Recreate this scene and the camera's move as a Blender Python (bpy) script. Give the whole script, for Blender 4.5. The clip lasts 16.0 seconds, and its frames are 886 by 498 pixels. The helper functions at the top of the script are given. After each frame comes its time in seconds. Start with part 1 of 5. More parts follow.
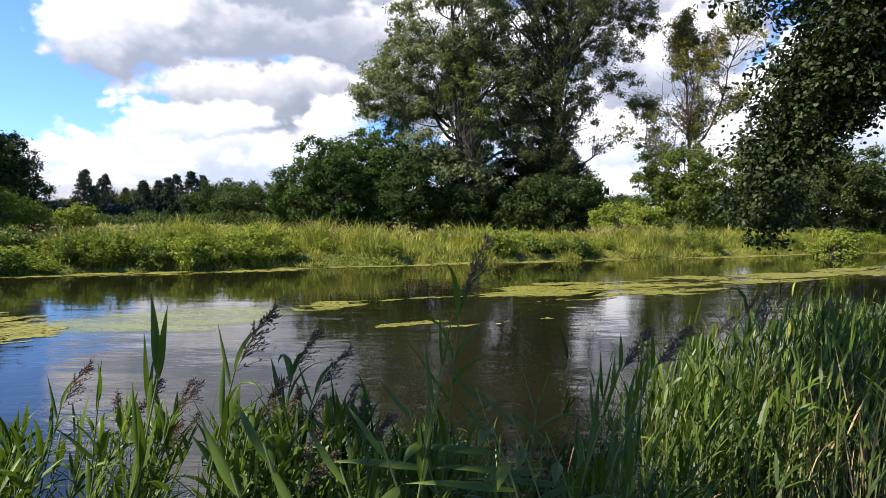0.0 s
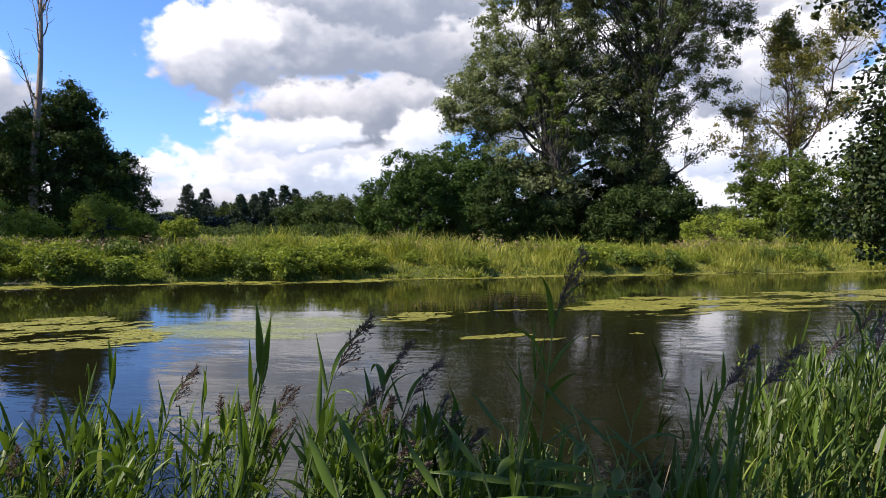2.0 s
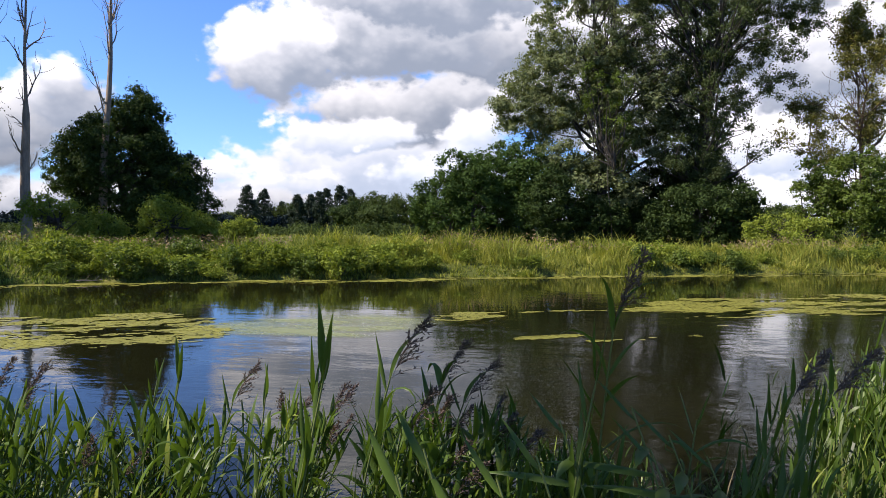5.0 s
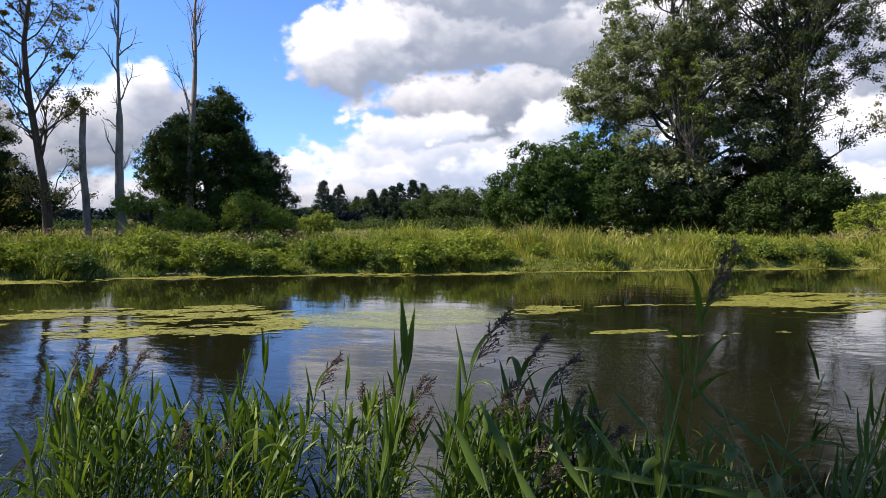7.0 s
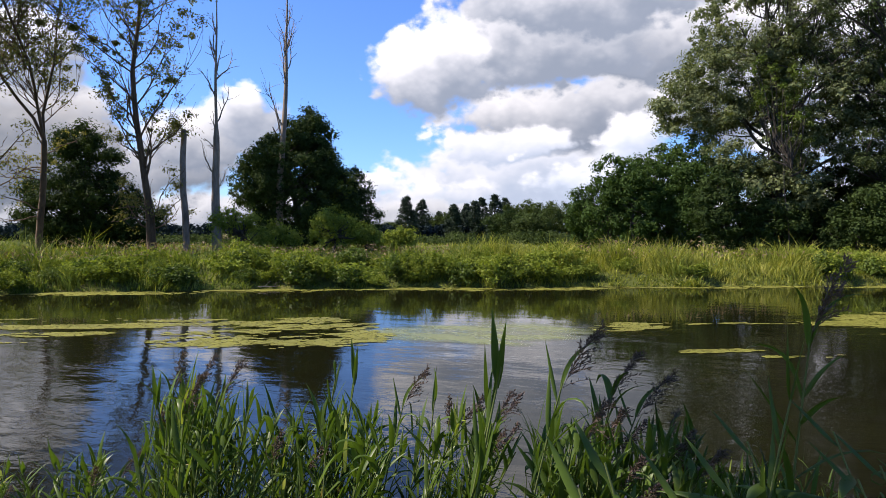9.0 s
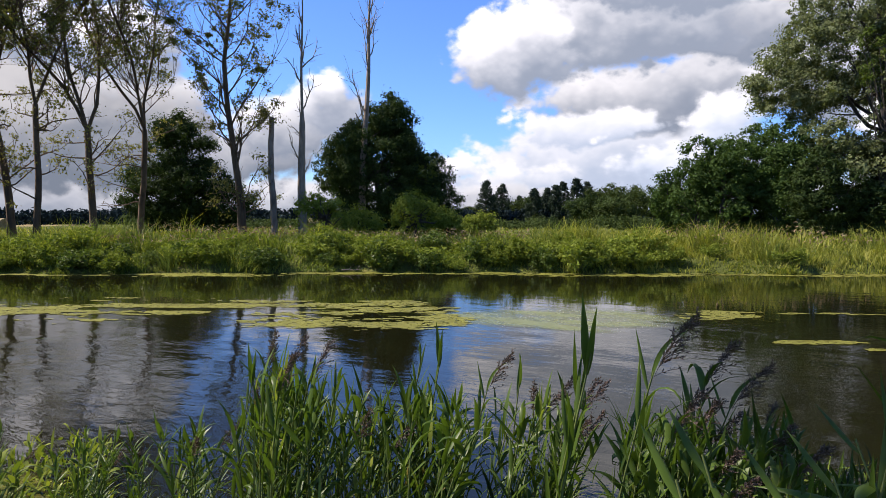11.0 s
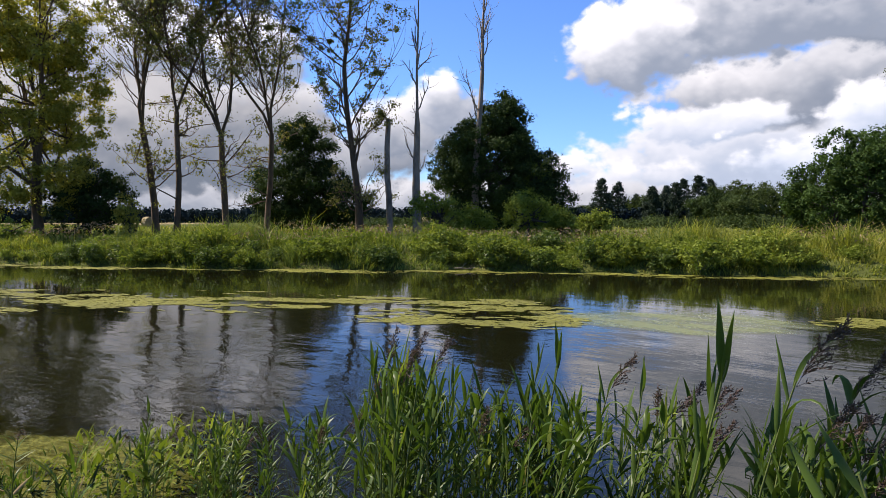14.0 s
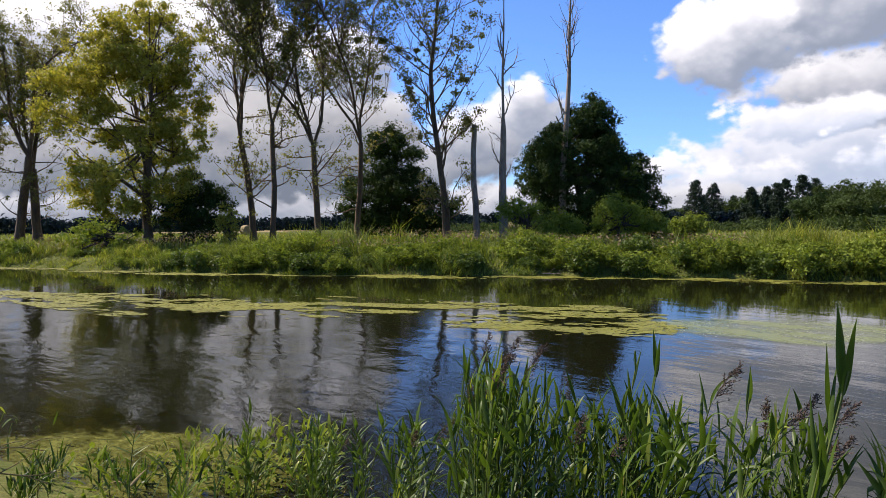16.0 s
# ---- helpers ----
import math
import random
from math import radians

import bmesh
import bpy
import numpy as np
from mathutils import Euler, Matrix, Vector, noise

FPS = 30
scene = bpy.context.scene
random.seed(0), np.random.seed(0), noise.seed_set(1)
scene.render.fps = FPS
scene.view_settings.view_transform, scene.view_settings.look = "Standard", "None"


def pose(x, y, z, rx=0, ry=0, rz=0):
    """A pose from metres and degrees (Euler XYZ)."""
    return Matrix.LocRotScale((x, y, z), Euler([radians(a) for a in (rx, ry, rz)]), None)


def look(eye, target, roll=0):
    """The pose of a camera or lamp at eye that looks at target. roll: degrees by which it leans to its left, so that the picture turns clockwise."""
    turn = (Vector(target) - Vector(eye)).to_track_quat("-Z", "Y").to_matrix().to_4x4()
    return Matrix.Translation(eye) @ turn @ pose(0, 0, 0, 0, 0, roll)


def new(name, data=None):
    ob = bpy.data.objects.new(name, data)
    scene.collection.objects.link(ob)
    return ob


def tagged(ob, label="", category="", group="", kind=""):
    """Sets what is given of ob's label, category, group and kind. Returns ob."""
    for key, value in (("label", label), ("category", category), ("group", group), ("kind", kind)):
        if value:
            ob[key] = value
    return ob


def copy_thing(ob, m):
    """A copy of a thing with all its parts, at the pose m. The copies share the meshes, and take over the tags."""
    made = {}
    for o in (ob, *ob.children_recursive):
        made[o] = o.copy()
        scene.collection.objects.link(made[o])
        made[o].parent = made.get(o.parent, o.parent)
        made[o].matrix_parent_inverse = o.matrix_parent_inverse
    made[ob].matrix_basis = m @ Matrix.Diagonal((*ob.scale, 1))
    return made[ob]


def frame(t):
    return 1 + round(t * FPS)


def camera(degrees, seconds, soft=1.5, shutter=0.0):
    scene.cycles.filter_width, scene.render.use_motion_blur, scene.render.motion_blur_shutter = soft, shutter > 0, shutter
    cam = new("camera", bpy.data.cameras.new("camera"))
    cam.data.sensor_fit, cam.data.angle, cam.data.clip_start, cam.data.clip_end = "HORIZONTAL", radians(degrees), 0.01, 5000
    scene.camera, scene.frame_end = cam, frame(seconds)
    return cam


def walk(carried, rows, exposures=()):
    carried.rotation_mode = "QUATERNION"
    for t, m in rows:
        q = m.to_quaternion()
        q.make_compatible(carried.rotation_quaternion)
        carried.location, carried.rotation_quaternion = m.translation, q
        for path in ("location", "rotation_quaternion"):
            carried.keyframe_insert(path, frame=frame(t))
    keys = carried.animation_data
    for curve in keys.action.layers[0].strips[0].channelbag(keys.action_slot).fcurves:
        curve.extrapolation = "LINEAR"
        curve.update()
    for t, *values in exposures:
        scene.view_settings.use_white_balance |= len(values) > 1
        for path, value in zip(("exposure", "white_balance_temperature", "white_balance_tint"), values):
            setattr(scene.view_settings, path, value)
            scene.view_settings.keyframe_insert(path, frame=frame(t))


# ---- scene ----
# ---- camera: held on the near bank, panning to the left ----
cam = camera(66.8, 16.0, soft=0.8)
EYE, ARM = 2.4, 0.20
# seconds, turn to the left, tilt up, lean, in degrees
PAN = [
    (0.0, 0.00, -3.00, 0.67),
    (0.5, 2.30, -2.78, 0.79),
    (1.0, 4.36, -2.26, 0.72),
    (1.5, 5.98, -1.99, 0.73),
    (2.0, 7.22, -2.05, 0.66),
    (2.5, 8.21, -2.14, 1.12),
    (3.0, 9.38, -2.35, 1.05),
    (5.5, 12.78, -2.11, 0.57),
    (6.0, 14.41, -2.28, 0.47),
    (6.5, 16.32, -2.61, 0.43),
    (7.0, 17.91, -2.74, 0.13),
    (7.5, 19.26, -2.21, 0.14),
    (8.0, 20.62, -1.78, 0.17),
    (8.5, 22.83, -1.49, 0.08),
    (11.0, 31.65, -2.83, 0.07),
    (11.5, 33.69, -2.92, 0.03),
    (12.0, 35.12, -2.84, 0.14),
    (12.5, 37.12, -3.19, 0.11),
    (13.0, 38.47, -3.24, -0.04),
    (13.5, 39.41, -2.82, 0.25),
    (14.0, 41.18, -2.94, 0.09),
    (14.5, 42.70, -2.85, 0.05),
    (15.0, 44.54, -2.64, 0.01),
    (15.5, 46.32, -2.26, -0.32),
    (16.0, 48.52, -2.43, -0.61),
]


def held(yaw, pitch, lean):
    """The pose of a hand-held camera that turns about the person holding it."""
    a = radians(yaw)
    return pose(-ARM * math.sin(a), ARM * (math.cos(a) - 1), EYE, 90 + pitch, -lean, yaw)


walk(cam, [(t, held(yaw, pitch, lean)) for t, yaw, pitch, lean in PAN],
     exposures=[(0.0, 1.34, 6500, 20), (1.2, 1.18, 6500, 20), (2.5, 1.08, 6500, 20), (5.5, 1.08, 6500, 20), (11.0, 0.98, 6500, 20), (16.0, 0.95, 6500, 20)])

# ---- sky, clouds and sun ----
SUN_AZ, SUN_EL = -112.0, 48.0     # degrees clockwise from +y, and above the horizon
SKY = 0.07


def ahead(az, el=0.0):
    """The unit vector towards a compass direction (clockwise from +y) and height, in degrees."""
    a, e = radians(az), radians(el)
    return Vector((math.sin(a) * math.cos(e), math.cos(a) * math.cos(e), math.sin(e)))


sun_data = bpy.data.lights.new("sun", "SUN")
sun_data.energy, sun_data.angle, sun_data.color = 5.0, radians(0.55), (1.0, 0.92, 0.78)
sun = new("sun", sun_data)
sun.matrix_world = look(ahead(SUN_AZ, SUN_EL) * 60, (0, 0, 0))


class Nodes:
    """A short way to write node trees."""

    def __init__(self, tree):
        self.tree = tree
        tree.nodes.clear()

    def add(self, kind, **sockets):
        n = self.tree.nodes.new(kind)
        for k, v in sockets.items():
            self.put(n, int(k[1:]) if k[0] == "i" and k[1:].isdigit() else k.replace("_", " "), v)
        return n

    def put(self, n, key, v):
        s = n.inputs[key]
        if isinstance(v, bpy.types.NodeSocket):
            self.tree.links.new(v, s)
        elif isinstance(v, bpy.types.Node):
            self.tree.links.new(v.outputs[0], s)
        else:
            s.default_value = v

    def math(self, op, a, b=0.0, c=0.0, clamp=False):
        n = self.add("ShaderNodeMath", i0=a, i1=b, i2=c)
        n.operation, n.use_clamp = op, clamp
        return n.outputs[0]

    def noise(self, vec, scale, detail=4.0, rough=0.55, distort=0.0):
        return self.add("ShaderNodeTexNoise", Vector=vec, Scale=scale, Detail=detail, Roughness=rough, Distortion=distort).outputs[0]

    def ramp(self, fac, *stops):
        n = self.add("ShaderNodeValToRGB", Fac=fac)
        e = n.color_ramp.elements
        while len(e) < len(stops):
            e.new(0.5)
        for el, (p, col) in zip(e, stops):
            el.position = p
            el.color = (*col, 1) if len(col) == 3 else col
        return n.outputs[0]

    def mix(self, fac, a, b, blend="MIX"):
        n = self.add("ShaderNodeMix")
        n.data_type, n.blend_type = "RGBA", blend
        self.put(n, 0, fac), self.put(n, 6, a), self.put(n, 7, b)
        return n.outputs[2]

    def span(self, v, a, b, c=0.0, d=1.0, smooth=True):
        n = self.add("ShaderNodeMapRange")
        n.interpolation_type = "SMOOTHSTEP" if smooth else "LINEAR"
        for i, x in enumerate((v, a, b, c, d)):
            self.put(n, i, x)
        return n.outputs[0]


# Cumulus, from the farthest to the nearest: azimuth, height, half width and half height in degrees, and how bright the heap is
FAR_HEAPS = [
    (-25.0, 1.4, 400.0, 3.2, 0.80),
    (-80.0, 5.0, 9.0, 4.0, 0.60), (-66.0, 4.0, 11.0, 3.6, 0.58), (-52.0, 3.6, 9.0, 3.2, 0.70), (-47.0, 5.0, 8.0, 3.6, 0.66), (-57.0, 8.0, 9.0, 4.4, 0.72), (-72.0, 9.5, 10.0, 5.0, 0.62),
    (-82.0, 13.0, 9.0, 5.5, 0.66), (-66.0, 12.5, 10.0, 6.0, 1.0), (-57.0, 13.0, 6.5, 4.4, 1.0), (-76.0, 13.5, 10.0, 5.5, 0.95), (-90.0, 10.0, 12.0, 9.0, 0.75), (-62.0, 2.6, 4.5, 1.4, 0.85), (-45.5, 7.0, 7.0, 3.4, 0.80), (-41.2, 9.4, 4.2, 3.5, 1.0),
]
NEAR_HEAPS = [
    (-68.0, 6.0, 22.0, 6.0, 0.50), (-16.0, 5.4, 15.5, 5.0, 0.86),
    (-16.0, 9.4, 11.5, 4.2, 0.80), (-8.0, 11.0, 10.0, 4.4, 0.84),
    (-31.0, 3.8, 4.4, 2.3, 0.95), (-24.0, 3.2, 7.0, 1.9, 0.86), (-20.5, 7.2, 9.0, 2.6, 0.92), (-26.5, 6.3, 3.2, 1.2, 0.9), (-14.2, 4.4, 6.4, 2.5, 1.0), (-8.8, 7.4, 4.4, 3.2, 1.0),
    (0.0, 12.0, 9.0, 7.0, 0.92), (13.0, 8.0, 11.0, 9.0, 0.98), (17.0, 16.0, 12.0, 6.5, 0.95), (17.0, 0.5, 17.0, 8.5, 0.97), (6.0, 7.0, 8.0, 4.0, 0.97), (15.0, 6.0, 9.0, 3.6, 0.98), (18.0, 12.5, 10.0, 5.0, 1.0), (30.0, 8.0, 10.0, 7.0, 0.95), (9.0, 14.0, 8.0, 5.0, 0.95), (10.0, 21.0, 15.0, 6.0, 0.95),
    (-9.0, 15.0, 13.0, 4.2, 0.86), (-17.0, 15.6, 12.0, 5.2, 0.96), (-14.0, 19.5, 14.0, 5.0, 1.0), (-25.6, 13.2, 7.0, 4.4, 1.0),
]


def build_sky():
    w = bpy.data.worlds.new("sky")
    scene.world = w
    w.use_nodes = True
    t = Nodes(w.node_tree)
    xyz = t.add("ShaderNodeSeparateXYZ", i0=t.add("ShaderNodeTexCoord").outputs["Generated"])
    az = t.math("MULTIPLY", t.math("ARCTAN2", xyz.outputs[0], xyz.outputs[1]), 180 / math.pi)
    el = t.math("MULTIPLY", t.math("ARCSINE", xyz.outputs[2]), 180 / math.pi)
    flat = t.add("ShaderNodeCombineXYZ", X=az, Y=t.math("MULTIPLY", el, 1.35)).outputs[0]
    billow = t.math("SUBTRACT", t.noise(flat, 0.16, 3.0, 0.5, 0.3), 0.5)
    cells = t.add("ShaderNodeTexVoronoi")
    cells.feature = "SMOOTH_F1"
    for key, value in (("Vector", flat), ("Scale", 0.42), ("Detail", 2.5), ("Roughness", 0.55), ("Smoothness", 0.6)):
        t.put(cells, key, value)
    puff = t.math("SUBTRACT", 0.5, cells.outputs[0])
    fine = t.math("SUBTRACT", t.noise(flat, 0.9, 6.0, 0.62), 0.5)
    rough = t.math("MULTIPLY_ADD", billow, 4.4, t.math("MULTIPLY_ADD", puff, 1.5, t.math("MULTIPLY", fine, 1.3)))
    grain = t.math("MULTIPLY_ADD", billow, 1.0, t.math("MULTIPLY_ADD", puff, 0.3, t.math("MULTIPLY", fine, 0.12)))
    sky = t.add("ShaderNodeTexSky")
    sky.sky_type, sky.sun_disc = "NISHITA", False
    sky.sun_elevation, sky.sun_rotation = radians(SUN_EL), radians(SUN_AZ % 360)
    sky.air_density, sky.dust_density, sky.ozone_density = 1.0, 0.3, 2.5
    colour = t.mix(1.0, sky.outputs[0], (0.66, 1.0, 1.5, 1), "MULTIPLY")
    # behind and overhead the sky goes on half covered
    rest = t.math("SUBTRACT", t.math("MULTIPLY_ADD", t.noise(flat, 0.04, 3.0), 14.0, -8.0), t.math("MULTIPLY", t.span(el, 24.0, 34.0, 1.0, 0.0), t.span(t.math("ABSOLUTE", t.math("ADD", az, 25.0)), 62.0, 80.0, 9.0, 0.0)))
    rest = t.math("MULTIPLY_ADD", rough, 0.6, rest)
    colour = t.mix(t.math("MULTIPLY", t.span(rest, 0.0, 1.2), t.span(el, -1.0, 1.0)), colour, t.ramp(t.span(grain, -0.5, 0.5), (0.0, (4.0, 4.45, 5.1)), (1.0, (8.2, 8.4, 8.6))))
    for a, e, w_, h_, white in FAR_HEAPS + NEAR_HEAPS:
        dx = t.math("MULTIPLY", t.math("SUBTRACT", az, a), 1 / w_)
        dy = t.math("MULTIPLY", t.math("SUBTRACT", el, e), 1 / h_)
        r = t.math("SQRT", t.math("MULTIPLY_ADD", dx, dx, t.math("MULTIPLY", dy, dy)))
        body = t.math("MULTIPLY_ADD", t.math("SUBTRACT", 1.0, r), min(w_, h_), rough)
        # each heap is bright above, towards the sun, and grey below
        lit = t.math("MULTIPLY_ADD", dy, 0.85, t.math("MULTIPLY_ADD", dx, -0.28, grain))
        lit = t.span(lit, -0.65, 0.55)
        k = 9.8 * white
        low = 1.7 if e < 8.5 and white > 0.8 else 1.0     # near the skyline the bellies are pale
        tone = t.mix(lit, (low * (1.95 * white + 0.55), low * (2.3 * white + 0.7), low * (2.8 * white + 0.85), 1), (k * 0.98, k, k * 0.99, 1))
        colour = t.mix(t.math("MULTIPLY", t.span(body, -0.1, 1.1), t.span(el, -1.0, 0.3)), colour, tone)
    back = t.add("ShaderNodeBackground", Color=colour, Strength=SKY)
    t.put(t.add("ShaderNodeOutputWorld"), 0, back)


build_sky()

# ---- materials ----
def material(name):
    m = bpy.data.materials.new(name)
    m.use_nodes = True
    return m, Nodes(m.node_tree)


def place_of(t):
    return t.add("ShaderNodeTexCoord").outputs["Object"]


def foliage(name, dark, light, tip=None, through_light=0.35, rough=0.5, patch=0.25, gloss=0.15, spread=0.45):
    """Leaves: each leaf its own tone, drifts of tone over the crown, thin enough to let light through."""
    m, t = material(name)
    each = t.add("ShaderNodeNewGeometry").outputs["Random Per Island"]
    drift = t.noise(place_of(t), patch, 3.0)
    f = t.math("ADD", t.math("MULTIPLY", each, spread), t.math("MULTIPLY", t.math("SUBTRACT", drift, 0.3), 0.9), clamp=True)
    stops = [(0.1, dark), (0.75, light)] + ([(1.0, tip)] if tip else [])
    col = t.ramp(f, *stops)
    leaf = t.add("ShaderNodeBsdfPrincipled", Base_Color=col, Roughness=rough)
    leaf.inputs["Specular IOR Level"].default_value = gloss
    glow = t.add("ShaderNodeBsdfTranslucent", Color=t.mix(1.0, col, (1.0, 1.05, 0.45, 1), "MULTIPLY"))
    both = t.add("ShaderNodeMixShader", i0=through_light, i1=leaf.outputs[0], i2=glow.outputs[0])
    t.put(t.add("ShaderNodeOutputMaterial"), 0, both)
    return m


def barky(name, dark, light, scale=6.0):
    m, t = material(name)
    co = place_of(t)
    mp = t.add("ShaderNodeMapping", Vector=co)
    mp.inputs["Scale"].default_value = (1, 1, 0.22)
    a = t.noise(mp.outputs[0], scale, 6.0, 0.65)
    b = t.noise(co, 0.5, 3.0)
    f = t.math("ADD", t.math("MULTIPLY", a, 0.75), t.math("MULTIPLY", b, 0.35))
    col = t.ramp(f, (0.3, dark), (0.7, light))
    bump = t.add("ShaderNodeBump", Strength=0.7, Distance=0.05, Height=a)
    s = t.add("ShaderNodeBsdfPrincipled", Base_Color=col, Roughness=0.9, Normal=bump)
    t.put(t.add("ShaderNodeOutputMaterial"), 0, s)
    return m


def earth(name, *stops, scale=0.35):
    m, t = material(name)
    co = place_of(t)
    a, b = t.noise(co, scale, 5.0, 0.6), t.noise(co, scale * 22, 4.0, 0.7)
    f = t.math("ADD", t.math("MULTIPLY", a, 0.6), t.math("MULTIPLY", b, 0.4))
    bump = t.add("ShaderNodeBump", Strength=0.8, Distance=0.08, Height=b)
    s = t.add("ShaderNodeBsdfPrincipled", Base_Color=t.ramp(f, *stops), Roughness=0.95, Normal=bump)
    s.inputs["Specular IOR Level"].default_value = 0.04
    t.put(t.add("ShaderNodeOutputMaterial"), 0, s)
    return m


def river_water():
    m, t = material("river_water")
    co = place_of(t)
    mp = t.add("ShaderNodeMapping", Vector=co)
    mp.inputs["Rotation"].default_value = (0, 0, radians(-29))
    mp.inputs["Scale"].default_value = (0.42, 1.0, 1.0)
    small = t.noise(mp.outputs[0], 7.5, 3.0, 0.6, 0.4)
    large = t.noise(mp.outputs[0], 1.3, 2.0, 0.5)
    gust = t.span(t.noise(co, 0.16, 3.0), 0.40, 0.60, 0.3, 1.0)
    # calmer in the lee of the far bank
    xyz = t.add("ShaderNodeSeparateXYZ", i0=co)
    across = t.math("ADD", t.math("MULTIPLY", xyz.outputs[0], -math.sin(radians(29.3))), t.math("MULTIPLY", xyz.outputs[1], math.cos(radians(29.3))))
    gust = t.math("MULTIPLY", gust, t.span(across, 11.0, 19.0, 1.0, 0.25))
    h = t.math("MULTIPLY", t.math("ADD", t.math("MULTIPLY", small, 0.28), t.math("MULTIPLY", large, 1.2)), gust)
    bump = t.add("ShaderNodeBump", Strength=0.65, Distance=0.036, Height=h)
    murk = t.ramp(t.noise(co, 0.3, 3.0), (0.3, (0.0044, 0.0048, 0.0018)), (0.7, (0.0088, 0.0088, 0.0032)))
    s = t.add("ShaderNodeBsdfPrincipled", Base_Color=murk, Roughness=0.02, IOR=1.333, Normal=bump)
    t.put(t.add("ShaderNodeOutputMaterial"), 0, s)
    return m


def algae_veil(name="algae_veil", size=1.1, drawn=0.3, most=0.62, dark=(0.20, 0.22, 0.065), light=(0.27, 0.29, 0.10), shine=0.5):
    """A film of algae, thin enough for the water to show through, thinning out to its rim."""
    m, t = material(name)
    mp = t.add("ShaderNodeMapping", Vector=t.add("ShaderNodeNewGeometry").outputs["Position"])
    mp.inputs["Rotation"].default_value = (0, 0, radians(-29))
    mp.inputs["Scale"].default_value = (drawn, 1.0, 1.0)
    streak = t.noise(mp.outputs[0], size, 6.0, 0.6)
    fine = t.noise(mp.outputs[0], 14.0, 4.0, 0.7)
    rim = t.add("ShaderNodeVectorMath", i0=place_of(t))
    rim.operation = "LENGTH"
    cover = t.span(t.math("SUBTRACT", t.math("MULTIPLY_ADD", fine, 0.35, streak), t.span(rim.outputs[1], 0.35, 1.0, 0.0, 0.5)), 0.42, 0.80, 0.0, most)
    s = t.add("ShaderNodeBsdfPrincipled", Base_Color=t.ramp(fine, (0.3, dark), (0.7, light)), Roughness=shine)
    s.inputs["Specular IOR Level"].default_value = 0.5 * (1 - shine)
    clear = t.add("ShaderNodeBsdfTransparent")
    both = t.add("ShaderNodeMixShader", i0=cover, i1=clear.outputs[0], i2=s.outputs[0])
    t.put(t.add("ShaderNodeOutputMaterial"), 0, both)
    return m


M_VEIL = algae_veil(most=0.65, dark=(0.15, 0.18, 0.07), light=(0.21, 0.24, 0.10))
M_SCUM = algae_veil("pond_scum", 3.2, 0.6, 0.9, (0.045, 0.05, 0.010), (0.15, 0.15, 0.035), 0.95)
M_WATER = river_water()
M_GROUND = earth("meadow_ground", (0.3, (0.035, 0.042, 0.012)), (0.5, (0.075, 0.09, 0.022)), (0.7, (0.16, 0.14, 0.05)))
M_MAT = foliage("duckweed", (0.11, 0.112, 0.018), (0.20, 0.20, 0.034), (0.28, 0.27, 0.07), 0.05, 0.6, 0.8)
M_POPLAR = foliage("poplar_leaf", (0.07, 0.09, 0.04), (0.19, 0.22, 0.10), (0.34, 0.36, 0.19), 0.3, 0.6, 0.35, 0.08)
M_THIN_POPLAR = foliage("thin_poplar_leaf", (0.11, 0.11, 0.03), (0.23, 0.215, 0.055), (0.36, 0.31, 0.09), 0.38, 0.5, 0.4)
# shade under its own crown is put into these near-black leaves, lit tips paler
M_SHADED_ALDER = foliage("shaded_near_alder_leaf", (0.009, 0.017, 0.006), (0.028, 0.046, 0.012), (0.085, 0.105, 0.032), 0.25, 0.5, 1.2, 0.15, 0.6)
# poplar leaf again, darkened to put the crown's shade into its colour
M_POPLAR_SHADED = foliage("shaded_poplar_leaf", (0.035, 0.05, 0.02), (0.085, 0.115, 0.042), (0.17, 0.20, 0.09), 0.3, 0.6, 0.25, 0.08)
M_OAK = foliage("oak_leaf", (0.0175, 0.0325, 0.01), (0.0562, 0.0875, 0.0225), (0.1, 0.138, 0.035), 0.22, 0.65, 0.25, 0.06)
M_ALDER = foliage("alder_leaf", (0.0299, 0.0575, 0.0149), (0.0782, 0.132, 0.0322), (0.132, 0.19, 0.0483), 0.3, 0.65, 0.25, 0.06)
M_YELLOW = foliage("yellowing_leaf", (0.20, 0.19, 0.03), (0.42, 0.38, 0.062), (0.60, 0.48, 0.08), 0.38, 0.55, 0.3, 0.08, 0.6)
M_WILLOW = foliage("willow_leaf", (0.115, 0.155, 0.022), (0.25, 0.30, 0.048), (0.34, 0.38, 0.08), 0.35, 0.6, 0.35, 0.05)
M_PINE = foliage("pine_needle", (0.011, 0.022, 0.012), (0.032, 0.055, 0.026), None, 0.12, 0.6)
M_FARLEAF = foliage("far_leaf", (0.035, 0.055, 0.018), (0.085, 0.115, 0.032), None, 0.28, 0.7, 0.1, 0.05, 0.25)
# the haze of distance is put into the blue cast of these leaves
M_HAZED_WOOD = foliage("hazed_wood_leaf", (0.012, 0.021, 0.024), (0.024, 0.036, 0.034), None, 0.05, 0.9, 0.05, 0.0, 0.2)
M_MISTLE = foliage("mistletoe_leaf", (0.08, 0.085, 0.016), (0.17, 0.165, 0.032), None, 0.3, 0.5)
M_GRASS = foliage("bank_grass", (0.085, 0.11, 0.016), (0.30, 0.31, 0.055), (0.52, 0.44, 0.15), 0.4, 0.5, 0.7, 0.12, 0.6)
M_HERB = foliage("bank_herb", (0.0825, 0.121, 0.0154), (0.226, 0.264, 0.0407), (0.374, 0.374, 0.066), 0.38, 0.6, 0.5, 0.05)
